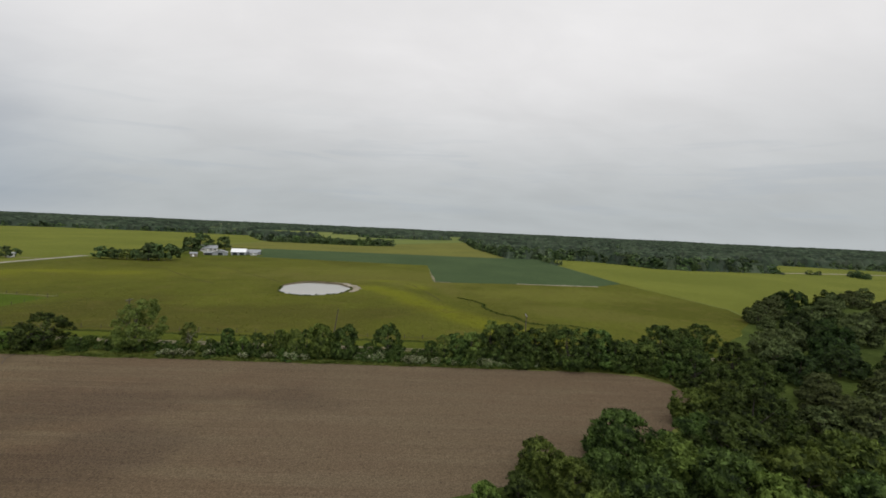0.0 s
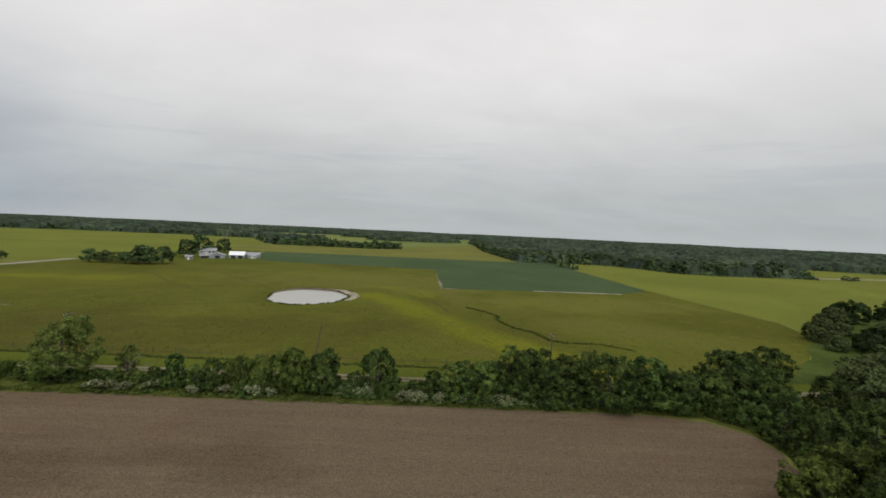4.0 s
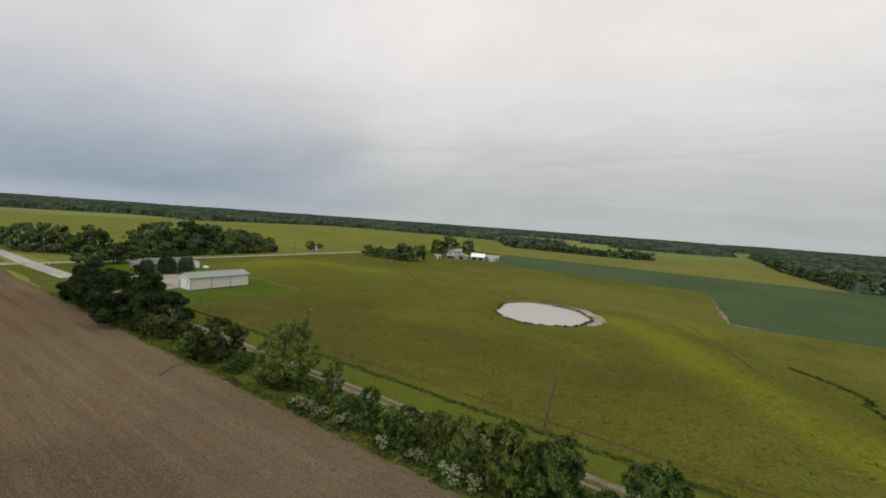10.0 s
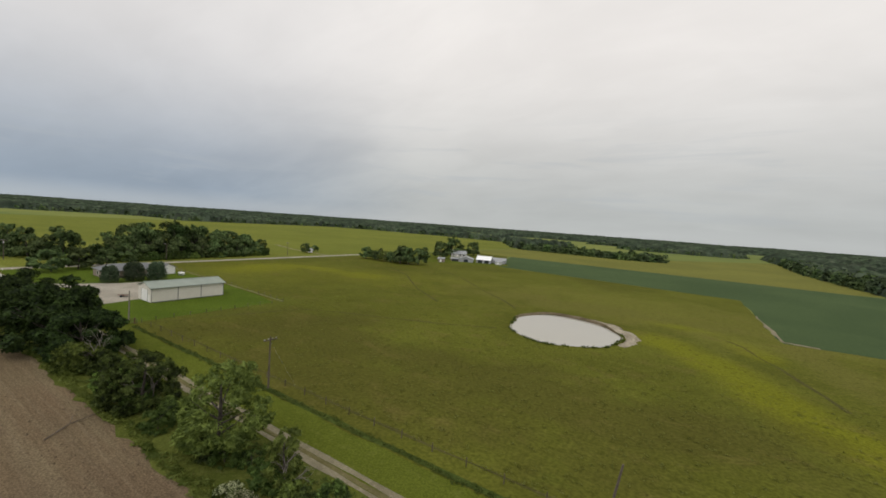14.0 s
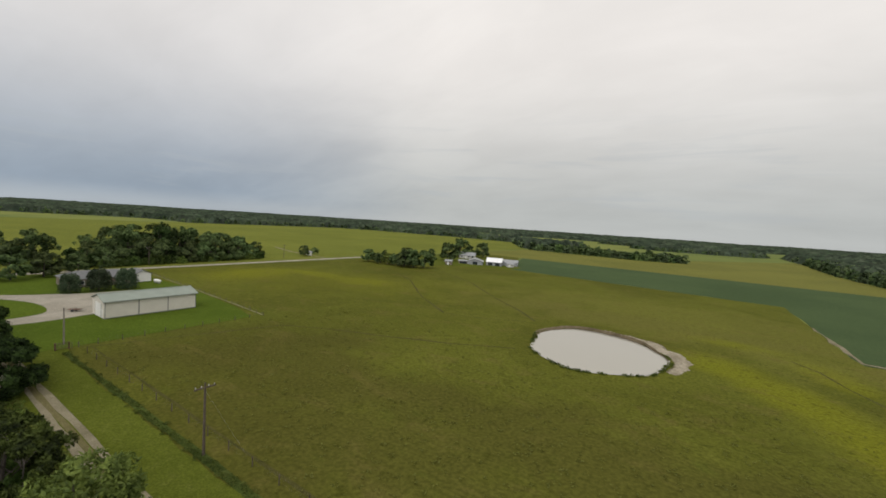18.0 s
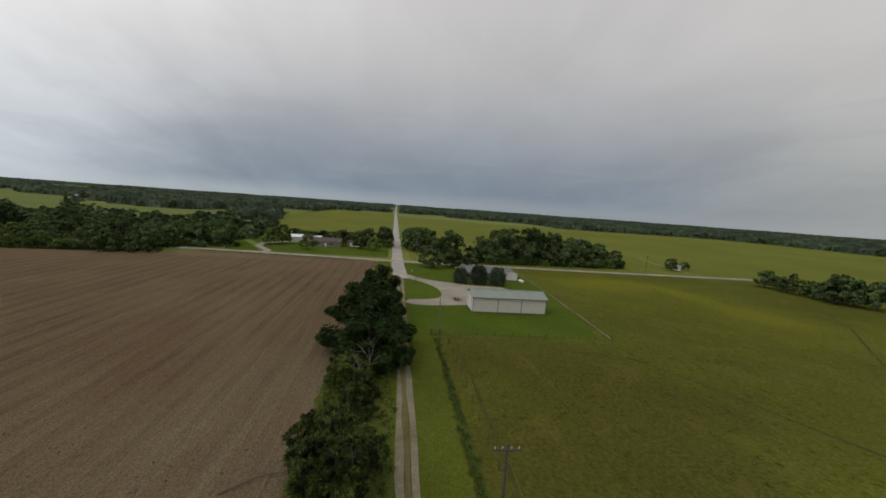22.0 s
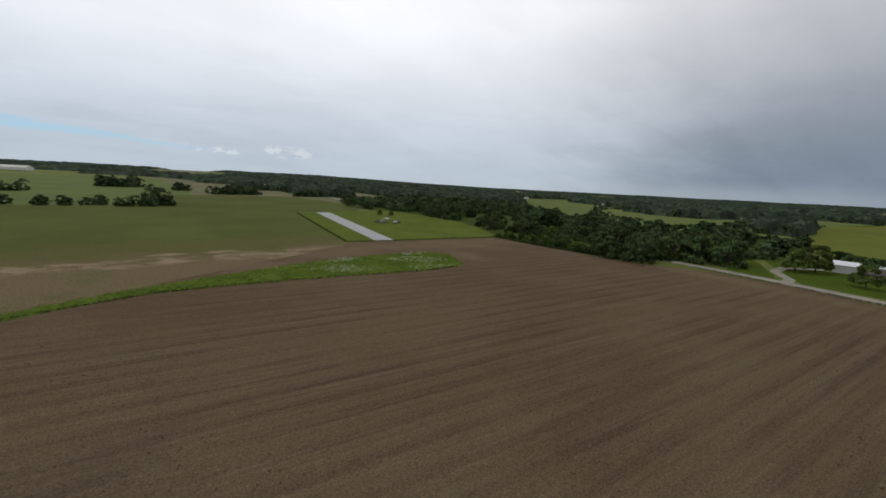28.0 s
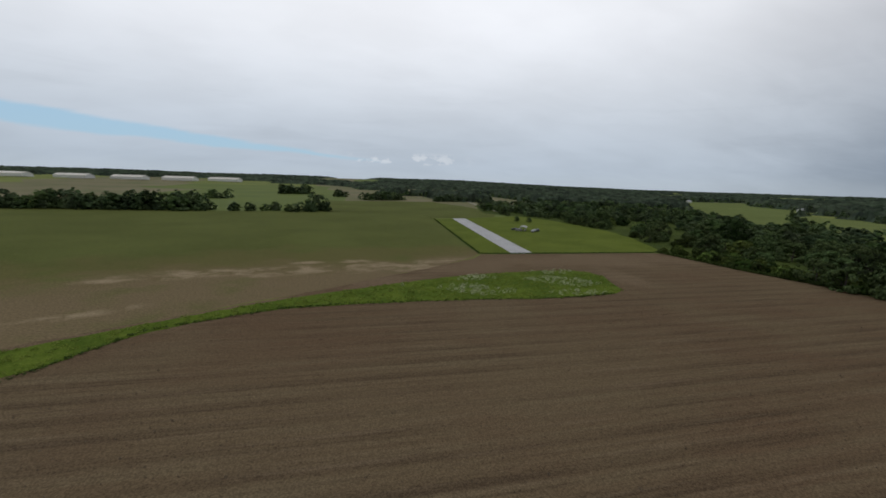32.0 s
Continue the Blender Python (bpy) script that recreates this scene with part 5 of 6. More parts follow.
belt("northern_belt", [(-236, 602), (-160, 598), (-94, 592), (-50, 618)], 6.0, 4, 9, 0.6, 0.95, "belt of dark green trees beyond the soybeans")
belt("northeastern_wood", [(346, 396), (306, 394), (260, 387), (231, 394), (219, 427), (196, 457), (164, 467), (132, 462), (95, 462)], 8.5, 4, -10, 0.6, 1.2, "dark green wood along the yellow field", MID)
belt("northeastern_bushes", [(394, 394), (416, 398)], 7, 1, -6, 0.35, 0.6, "low bushes between field and track", MID)
belt("northeastern_bushes", [(452, 400), (428, 364)], 6, 2, -7, 0.35, 0.6, "low bushes between field and track", MID)
belt("northeastern_edge", [(100, 470), (94, 505), (88, 590), (86, 700), (94, 900)], 7.0, 3, -10, 0.6, 1.0, "dark green wood along the northern field")
belt("southern_thicket", [(42, -302), (66, -306), (96, -304), (150, -306), (240, -300)], 7.0, 3, -8, 0.7, 1.3, "dark thicket along the southern crop", MID)
belt("southern_thicket", [(58, -330), (75, -332)], 7.0, 2, -9, 1.2, 1.5, "tall rounded part of the southern thicket", MID)
belt("southern_bushes", [(5, -306), (24, -304)], 7, 2, -7, 0.6, 0.8, "loose bushes at the southern crop's end", MID)
belt("southern_bushes", [(-14, -312), (-2, -310)], 6, 2, -7, 0.5, 0.7, "loose bushes at the southern crop's end", MID)
belt("southern_bushes", [(-58, -310), (-20, -300)], 7, 2, -7, 0.5, 0.95, "spreading bushes at the southern crop's end", MID)
belt("southern_bushes", [(-52, -322), (-40, -322)], 6, 1, -7, 1.1, 1.3, "rounded tree behind the bushes", MID)
belt("southern_clump", [(80, -512), (108, -506)], 8, 2, -9, 0.8, 1.1, "rounded clump of trees in the fields", MID)
belt("southern_clump", [(-2, -720), (48, -705)], 8, 3, -9, 1.0, 1.6, "rounded clump of trees in the fields", MID)
belt("southern_clump", [(-68, -632), (-52, -624)], 8, 2, -9, 0.8, 1.1, "rounded clump of trees in the fields", MID)
belt("southern_clump", [(-158, -556), (-98, -532)], 8, 3, -9, 0.8, 1.15, "rounded clump of trees in the fields", MID)
belt("southern_clump", [(-246, -540), (-198, -524)], 8, 2, -9, 0.7, 1.0, "rounded clump of trees in the fields", MID)
for px, py, s in [(-214, -226, .5), (-206, -232, .55), (-221, -300, .7), (-218, -280, .6)]:
    place(YARD_TREES[0], px, py, s, turn(), 0.9, "bushes of the airfield")


# ---------- far woods ----------
def far_field(x, y):
    """True where open fields lie, out to the far woods."""
    return any(inside(x, y, q) for q in (PASTURE, SOY, YELLOW, NORTH, WEST_FIELD, SW_FIELD, SW_FAR_FIELD, SW_MID_FIELD, BROWN_SOUTH, NE_OPEN, SOUTH, PLOUGH, AIRFIELD, EAST_WOOD))


def woods_here(x, y, r):
    if r < 330 or far_field(x, y) or inside(x, y, WEST_WOOD):
        return False
    if y < 40 and -480 < x <= -215 and r < 620 or -252 < x < -228 and 0 < y < 620:
        return False
    if -1300 < x < -380 and -1100 < y < 0:
        return noise.noise((x / 90, y / 70, 4.1)) > -0.35
    if 180 < x < 820 and -1460 < y < -650:
        return False
    if y < 0 and x > -215 and r < 1700:
        return noise.noise((x / 500, y / 260, 3.3)) > (0.18 if r > 800 else 0.9)
    if x > 90 and y > 380 and r < 1100:
        return noise.noise((x / 260, y / 180, 5.5)) > -0.62
    if -215 < x < 80 and y < 1000 or abs(y - 93) < 14 and x < -200:
        return False
    v = noise.noise((x / 800, y / 460, 1.7)) + 0.6 * noise.noise((x / 240, y / 170, 8.1))
    return v > (-0.10 if r < 1500 else -0.16)


CENTRE = (-60.0, 60.0)
radii = [330.0]
while radii[-1] < 4900:
    radii.append(radii[-1] + max(3.6, radii[-1] * 0.0062))
if len(radii) % 2:
    radii.append(4930.0)
turns = np.linspace(radians(-75), radians(285), 1300, endpoint=False)
rngf = np.random.default_rng(4)
R, A = np.meshgrid(radii, turns, indexing="ij")
R = R * (1 + 0.002 * rngf.standard_normal(R.shape))
X, Y = CENTRE[0] + R * np.cos(A), CENTRE[1] + R * np.sin(A)
coarse = np.zeros((R.shape[0] // 2, R.shape[1]), bool)
for i in range(coarse.shape[0]):
    for j in range(R.shape[1]):
        coarse[i, j] = woods_here(X[2 * i, j], Y[2 * i, j], R[2 * i, j])
mask = np.repeat(coarse, 2, 0)


def canopy(x, y, size, seed):
    """Height of a closed wood: round crowns of uneven size, one to each cell of a loose grid."""
    table = np.random.default_rng(seed).random((4, 4096))
    ci, cj = np.floor(x / size).astype(int), np.floor(y / size).astype(int)
    top = np.full(x.shape, 3.0)
    for di in (-1, 0, 1):
        for dj in (-1, 0, 1):
            gi, gj = ci + di, cj + dj
            h = (gi * 73 + gj * 1907 + gi * gj * 13) % 4096
            far = np.hypot(x - (gi + 0.15 + 0.7 * table[0][h]) * size, y - (gj + 0.15 + 0.7 * table[1][h]) * size) / (size * (0.5 + 0.45 * table[2][h]))
            tall = 5.5 + 7.5 * table[3][h]
            top = np.maximum(top, tall * (0.3 + 0.7 * np.sqrt(np.clip(1 - far * far, 0, 1))))
    return top


rise = np.vectorize(swell)(X, Y)
Z = np.where(R < 1500, canopy(X, Y, 10.0, 6), canopy(X, Y, 22.0, 7)) + 0.8 * rngf.standard_normal(R.shape)
Z = np.where(mask, np.maximum(1.0, Z + 2.0 * np.sin(X / 130) * np.cos(Y / 170)), 0.0) + rise
inner_edge = mask & ~np.roll(mask, 1, 0) & (R < 1250)
at = np.argwhere(inner_edge & (rngf.random(R.shape) < R * 2 * math.pi / 1300 / 6.0))[:2600]
joined_trees("far_wood_edge", EDGE, [(X[i, j] + rngf.uniform(0, 5) * math.cos(A[i, j]), Y[i, j] + rngf.uniform(0, 5) * math.sin(A[i, j]), rngf.uniform(0.5, 0.95), rngf.uniform(0.8, 1.1)) for i, j in at], L_JOIN, "front trees of the distant woods", 12)
Z = np.where(mask & ~(np.roll(mask, 1, 0) & np.roll(mask, -1, 0) & np.roll(mask, 1, 1) & np.roll(mask, -1, 1)), rise + (Z - rise) * 0.3, Z)
ni, nj = R.shape
ids = np.arange(ni * nj).reshape(ni, nj)
quads = np.stack([ids[:-1, :], ids[1:, :], np.roll(ids, -1, 1)[1:, :], np.roll(ids, -1, 1)[:-1, :]], -1).reshape(-1, 4)
quads = quads[mask.ravel()[quads].any(1)]
allv = np.stack([X.ravel(), Y.ravel(), Z.ravel()], 1)[quads.ravel()]
woods = new("far_woods", quick_mesh("far_woods", allv, np.arange(len(allv)).reshape(-1, 4), L_FAR))
tagged(woods, "distant dark green woods out to the horizon", "woods", "", "stuff")


# ---------- buildings ----------
M_CONCRETE = plain("weathered_grey_board", (0.40, 0.395, 0.375), 0.8, 0.12, 1.0)
def roof_bm(x0, x1, y0, y1, eave, ridge, over, thick, along="y", hip=0.0):
    """A pitched roof slab with thickness; hip > 0 draws the ridge ends in."""
    bm = bmesh.new()
    x0, x1, y0, y1 = x0 - over, x1 + over, y0 - over, y1 + over
    if along == "y":
        xm = (x0 + x1) / 2
        top = [(x0, y0, eave), (x0, y1, eave), (xm, y0 + hip, ridge), (xm, y1 - hip, ridge), (x1, y0, eave), (x1, y1, eave)]
    else:
        ym = (y0 + y1) / 2
        top = [(x0, y0, eave), (x1, y0, eave), (x0 + hip, ym, ridge), (x1 - hip, ym, ridge), (x0, y1, eave), (x1, y1, eave)]
    a = [bm.verts.new(p) for p in top]
    b2 = [bm.verts.new((p[0], p[1], p[2] - thick)) for p in top]
    for q in ((0, 1, 3, 2), (2, 3, 5, 4)):
        bm.faces.new([a[i] for i in q])
        bm.faces.new([b2[i] for i in reversed(q)])
    if hip:
        bm.faces.new((a[0], a[2], a[4]))
        bm.faces.new((a[1], a[5], a[3]))
        bm.faces.new((b2[0], b2[4], b2[2]))
        bm.faces.new((b2[1], b2[3], b2[5]))
        ring = ((0, 1), (1, 5), (5, 4), (4, 0))
    else:
        ring = ((0, 1), (1, 3), (3, 5), (5, 4), (4, 2), (2, 0))
    for i, j in ring:
        bm.faces.new((a[i], b2[i], b2[j], a[j]))
    return bm


def gable_bm(x0, x1, y, t, eave, ridge, along="y"):
    """A gable wall with thickness t, standing across the ridge."""
    bm = bmesh.new()
    xm = (x0 + x1) / 2
    prof = [(x0, 0), (x1, 0), (x1, eave), (xm, ridge), (x0, eave)]
    f = [bm.verts.new((px, y, pz) if along == "y" else (y, px, pz)) for px, pz in prof]
    g = [bm.verts.new((px, y + t, pz) if along == "y" else (y + t, px, pz)) for px, pz in prof]
    bm.faces.new(f)
    bm.faces.new(g[::-1])
    for i in range(5):
        j = (i + 1) % 5
        bm.faces.new((f[i], g[i], g[j], f[j]))
    return bm


def house(name, label, cx, cy, wx, wy, eave, ridge, walls, roofing, along="y", hip=0.0, openings=(), turn_deg=0.0, chimney=False, category="house", z=0.0):
    root = tagged(new(name), label, category)
    x0, x1, y0, y1, t = -wx / 2, wx / 2, -wy / 2, wy / 2, 0.18
    if along == "y":
        part("wall", box((x0, y0 + t, 0), (x0 + t, y1 - t, eave)), walls, root)
        part("wall", box((x1 - t, y0 + t, 0), (x1, y1 - t, eave)), walls, root)
        part("wall", gable_bm(x0, x1, y0, t, eave, eave if hip else ridge - 0.12), walls, root)
        part("wall", gable_bm(x0, x1, y1 - t, t, eave, eave if hip else ridge - 0.12), walls, root)
    else:
        part("wall", box((x0 + t, y0, 0), (x1 - t, y0 + t, eave)), walls, root)
        part("wall", box((x0 + t, y1 - t, 0), (x1 - t, y1, eave)), walls, root)
        part("wall", gable_bm(y0, y1, x0, t, eave, eave if hip else ridge - 0.12, "x"), walls, root)
        part("wall", gable_bm(y0, y1, x1 - t, t, eave, eave if hip else ridge - 0.12, "x"), walls, root)
    roof = part("roof", roof_bm(x0, x1, y0, y1, eave + 0.12, ridge + 0.12, 0.45, 0.14, along, hip), roofing, root)
    if chimney:
        part("chimney", box((-0.4, wy * 0.2, ridge - 0.6), (0.4, wy * 0.2 + 0.8, ridge + 0.9), 0.04), M_BRICK, roof)
    # openings: side, distance along it from the corner, width, sill, head, kind
    for side, at, w, z0, z1, kind in openings:
        def slab(d0, d1, a0, a1, b0, b1):
            if side == "e":
                return box((x1 + d0, y0 + a0, b0), (x1 + d1, y0 + a1, b1))
            if side == "w":
                return box((x0 - d1, y0 + a0, b0), (x0 - d0, y0 + a1, b1))
            if side == "s":
                return box((x0 + a0, y0 - d1, b0), (x0 + a1, y0 - d0, b1))
            return box((x0 + a0, y1 + d0, b0), (x0 + a1, y1 + d1, b1))
        if kind == "window":
            win = part("window", slab(0.004, 0.03, at, at + w, z0, z1), M_DARKGLASS, root)
            for bit in ((at - 0.08, at, z0 - 0.08, z1 + 0.08), (at + w, at + w + 0.08, z0 - 0.08, z1 + 0.08), (at, at + w, z1, z1 + 0.08), (at, at + w, z0 - 0.08, z0)):
                part("frame", slab(0.004, 0.06, *bit), M_WHITE, win)
        else:
            # open bays are dark slabs on the wall, standing in for the shade inside
            part(kind, slab(0.004, 0.05, at, at + w, z0, z1), M_TRIM if kind == "trim" else M_WHITE if kind in ("door", "sliding_door") else M_DARKGLASS, root)
    root.matrix_basis = pose(cx, cy, z + 0.1, 0, 0, turn_deg)
    return root


SHED_OPEN = [("e", 0.0, 0.16, 0, 4.05, "trim"), ("e", 7.0, 0.22, 0, 4.05, "trim"), ("e", 13.7, 0.22, 0, 4.05, "trim"), ("e", 20.75, 0.16, 0, 4.05, "trim"),
             ("s", 2.2, 3.9, 0.02, 3.5, "sliding_door"), ("s", 6.6, 0.95, 0.02, 2.1, "door"), ("s", 2.0, 0.14, 0.0, 3.6, "trim"), ("s", 6.15, 0.14, 0.0, 3.6, "trim")]
shed = house("metal_shed", "long cream metal shed with a pale green roof", -155.3, 127.85, 8.6, 20.9, 4.15, 5.6, M_CREAM, M_GREENROOF, "y", 0, SHED_OPEN, 0, False, "shed")
part("ridge_cap", box((-0.22, -10.9, 5.70), (0.22, 10.9, 5.76)), M_GREENROOF, shed)
part("gutter", box((4.72, -10.9, 4.05), (4.86, 10.9, 4.19)), M_TRIM, shed)
part("kick_plate", box((4.3, -10.4, 0.0), (4.345, 10.4, 0.22)), M_TRIM, shed)
house("ranch_house", "low grey-roofed ranch house behind three spruces", -206, 131, 11.5, 19, 2.7, 4.7, M_BRICK, M_SHINGLE, "y", 4.5,
      [("e", 3, 1.4, 0.9, 2.1, "window"), ("e", 8, 1.8, 0.7, 2.1, "window"), ("e", 13.5, 1.0, 0.02, 2.1, "door"), ("s", 4, 1.5, 0.9, 2.1, "window")], 0)
house("garage", "small white gabled garage joined to the house yard", -207, 143.5, 8, 5.0, 2.8, 4.2, M_WHITE, M_SHINGLE, "x", 0, [("e", 1.0, 2.8, 0.02, 2.3, "sliding_door")], 0, False, "garage")
house("farmhouse", "low brown farmhouse under shade trees", -289, 54, 9, 19, 2.8, 4.8, M_BRICK, M_BROWNROOF, "y", 0,
      [("e", 2, 1.6, 0.9, 2.1, "window"), ("e", 6, 1.6, 0.9, 2.1, "window"), ("e", 10, 1.0, 0.02, 2.1, "door"), ("e", 13, 2.4, 0.9, 2.1, "window")], 0, True)
house("farm_garage", "brown-roofed outbuilding beside the farmhouse", -296, 71, 8, 9, 2.6, 4.0, M_BRICK, M_BROWNROOF, "x", 0, [("e", 1.5, 2.6, 0.02, 2.3, "sliding_door"), ("e", 5, 2.6, 0.02, 2.3, "sliding_door")], 0, False, "garage")
house("white_outbuilding", "small white metal outbuilding behind the lawn", -302, 36, 8, 9, 3.2, 4.6, M_WHITE, M_WHITEROOF, "y", 0, [("e", 3, 2.6, 0.02, 2.6, "sliding_door")], 10, False, "outbuilding")
house("white_outbuilding", "small white shed beside the farmhouse", -300, 47, 5, 5, 3.4, 4.6, M_WHITE, M_WHITEROOF, "y", 0, [("e", 1.2, 1.6, 0.02, 2.2, "sliding_door")], 0, False, "outbuilding")
# the northern farm
house("farmhouse", "pale farmhouse with a grey roof among trees", -201, 378, 13, 8, 2.7, 5.2, M_CONCRETE, M_GREYROOF, "x", 0,
      [("s", 1.5, 1.1, 1.0, 2.4, "window"), ("s", 5, 1.0, 0.02, 2.1, "door"), ("s", 7.6, 1.1, 1.0, 2.4, "window"), ("s", 10.5, 1.4, 1.0, 2.4, "window"), ("e", 2, 1.1, 1.0, 2.4, "window"), ("e", 5.5, 1.1, 1.0, 2.4, "window")], 22, True)
house("white_barn", "white metal barn with a bright roof", -161.5, 351, 11, 11, 2.5, 5.2, M_GREYROOF, M_WHITEROOF, "x", 0, [("s", 1.2, 3.4, 0.02, 2.3, "opening"), ("s", 6.4, 3.4, 0.02, 2.3, "opening")], 18, False, "barn")
house("grey_barn", "weathered grey barn with a pale metal roof", -173, 342, 11, 10, 2.3, 4.2, M_GREYROOF, M_GREYROOF, "y", 0, [("s", 4, 3.4, 0.02, 2.2, "opening")], 24, False, "barn")
house("grey_barn", "long grey cattle barn behind the white barn", -154, 361, 12, 8, 2.4, 4.2, M_GREYROOF, M_GREYROOF, "x", 0, [("s", 5, 3.0, 0.02, 2.4, "opening")], 18, False, "barn")
house("lean_to", "low open-fronted shed joined to the grey barn", -180, 337, 7, 5, 1.9, 2.7, M_BRICK, M_GREYROOF, "x", 0, [("s", 0.8, 5.2, 0.02, 1.7, "opening")], 24, False, "shed")
house("feed_bunker", "small pale block shed at the yard's end", -149, 351, 5, 4, 2.0, 2.9, M_CONCRETE, M_GREYROOF, "x", 0, [("s", 1.5, 1.4, 0.02, 1.9, "door")], 18, False, "shed")
house("garden_shed", "little brown shed by the farm trees", -181, 318, 4.5, 3.5, 2.3, 3.4, M_BRICK, M_GREYROOF, "x", 0, [("s", 1.5, 1.2, 0.02, 1.9, "door")], 20, False, "shed")
house("roadside_hut", "tiny white hut beside the lone tree", -264, 264, 2.4, 2.4, 2.2, 3.0, M_WHITE, M_GREYROOF, "y", 0, [("e", 0.7, 0.9, 0.02, 1.9, "door")], 0, False, "hut")
# long pale barns far to the south
for i in range(5):
    house("poultry_barn", "long low white barn far across the fields", 318 + i * 114, -1349 + i * 40, 104, 26, 7.0, 12.5, M_WHITE, M_CREAM, "x", 0, [("n", 10, 3, 0.1, 3, "sliding_door"), ("n", 30, 3, 0.1, 3, "sliding_door")], 158, False, "barn", swell(318 + i * 114, -1349 + i * 40))["group"] = "barns far to the south"
for px, py in ((-340, 805), (-372, 820), (-760, -420), (-820, -700), (520, 560)):
    house("distant_house", "pale farmhouse far off among the woods", px, py, 11, 8, 3.2, 5.6, M_WHITE, M_GREYROOF, "x", 0, [("s", 4, 1.4, 1, 2.5, "window"), ("s", 8, 1.4, 1, 2.5, "window")], 10)

# model airfield: a shade canopy and parked cars
canopy = tagged(new("shade_canopy"), "open shade canopy on posts beside the runway", "canopy")
for x in (-4.0, 0.0, 4.0):
    for y in (-1.6, 1.6):
        part("post", box((x - 0.06, y - 0.06, 0), (x + 0.06, y + 0.06, 2.5)), M_STEEL, canopy)
part("roof", roof_bm(-4.2, 4.2, -1.9, 1.9, 2.5, 3.1, 0.2, 0.08, "x"), M_GREYROOF, canopy)
for y in (-1.0, 1.0):
    part("table_top", box((-3.4, y - 0.4, 0.72), (3.4, y + 0.4, 0.77)), M_CONCRETE, canopy)
    for x in (-3.0, 0.0, 3.0):
        part("table_leg", box((x - 0.04, y - 0.3, 0), (x + 0.04, y + 0.3, 0.72)), M_STEEL, canopy)
canopy.matrix_basis = pose(-186, -173, 0.08, 0, 0, 60)


def car(label, paint, x, y, turn_deg):
    root = tagged(new("car"), label, "car")
    bm = bmesh.new()
    prof = [(-2.2, 0.35), (-2.25, 0.8), (-2.0, 0.98), (-1.0, 1.05), (-0.45, 1.55), (1.25, 1.58), (1.95, 1.05), (2.2, 0.95), (2.22, 0.4)]
    rows = []
    for yy, f in ((-0.85, 0.9), (-0.78, 1.0), (0.78, 1.0), (0.85, 0.9)):
        rows.append([bm.verts.new((px, yy * (0.86 if pz > 1.2 else 1.0), 0.35 + (pz - 0.35) * (f if pz > 1.2 else 1.0))) for px, pz in prof])
    for a, b2 in zip(rows, rows[1:]):
        for i in range(len(prof)):
            j = (i + 1) % len(prof)
            bm.faces.new((a[i], a[j], b2[j], b2[i]))
    bm.faces.new(rows[0][::-1])
    bm.faces.new(rows[-1])
    part("body", bm, paint, root)
    for sy in (-1, 1):
        part("side_window", box((-0.75, sy * 0.74 - 0.02, 1.1), (1.3, sy * 0.74 + 0.02, 1.45)), M_DARKGLASS, root)
        for sx in (-1.4, 1.4):
            v, f = tube_data([(sx, sy * 0.72 - 0.1, 0.33), (sx, sy * 0.72 + 0.1, 0.33)], [0.33, 0.33], 14)
            mesh_object("wheel", v, f, M_DARKGLASS, root)
    root.matrix_basis = pose(x, y, 0.08, 0, 0, turn_deg)
    return root


M_CARS = [plain("silver_car_paint", (0.28, 0.29, 0.30), 0.3, 0.03, 1, 0.4), plain("dark_car_paint", (0.05, 0.055, 0.065), 0.25, 0.03), plain("pale_car_paint", (0.26, 0.26, 0.255), 0.35, 0.04)]
for i, (x, y, a) in enumerate([(-191.5, -168, 70), (-194.5, -170, 74), (-182, -171, 150), (-189, -165, 60), (-181, -175, 140)]):
    car(("silver car parked in the airfield grass", "dark car parked in the airfield grass", "grey car parked in the airfield grass")[i % 3], M_CARS[i % 3], x, y, a)["group"] = "cars at the airfield"

# a propane tank behind the shed
tank = tagged(new("propane_tank"), "white horizontal propane tank on the lawn", "gas tank")
v, f = tube_data([(-1.6, 0, 0.9), (-1.5, 0, 0.9), (-1.25, 0, 0.9), (1.25, 0, 0.9), (1.5, 0, 0.9), (1.6, 0, 0.9)], [0.15, 0.38, 0.55, 0.55, 0.38, 0.15], 14)
mesh_object("vessel", v, f, M_WHITE, tank, "", True)
part("lid", box((-0.25, -0.2, 1.42), (0.25, 0.2, 1.6), 0.04), M_WHITE, tank)
for sx in (-0.9, 0.9):
    part("foot", box((sx - 0.12, -0.4, 0), (sx + 0.12, 0.4, 0.42)), M_STEEL, tank)
tank.matrix_basis = pose(-197, 145.8, 0.1, 0, 0, 15)


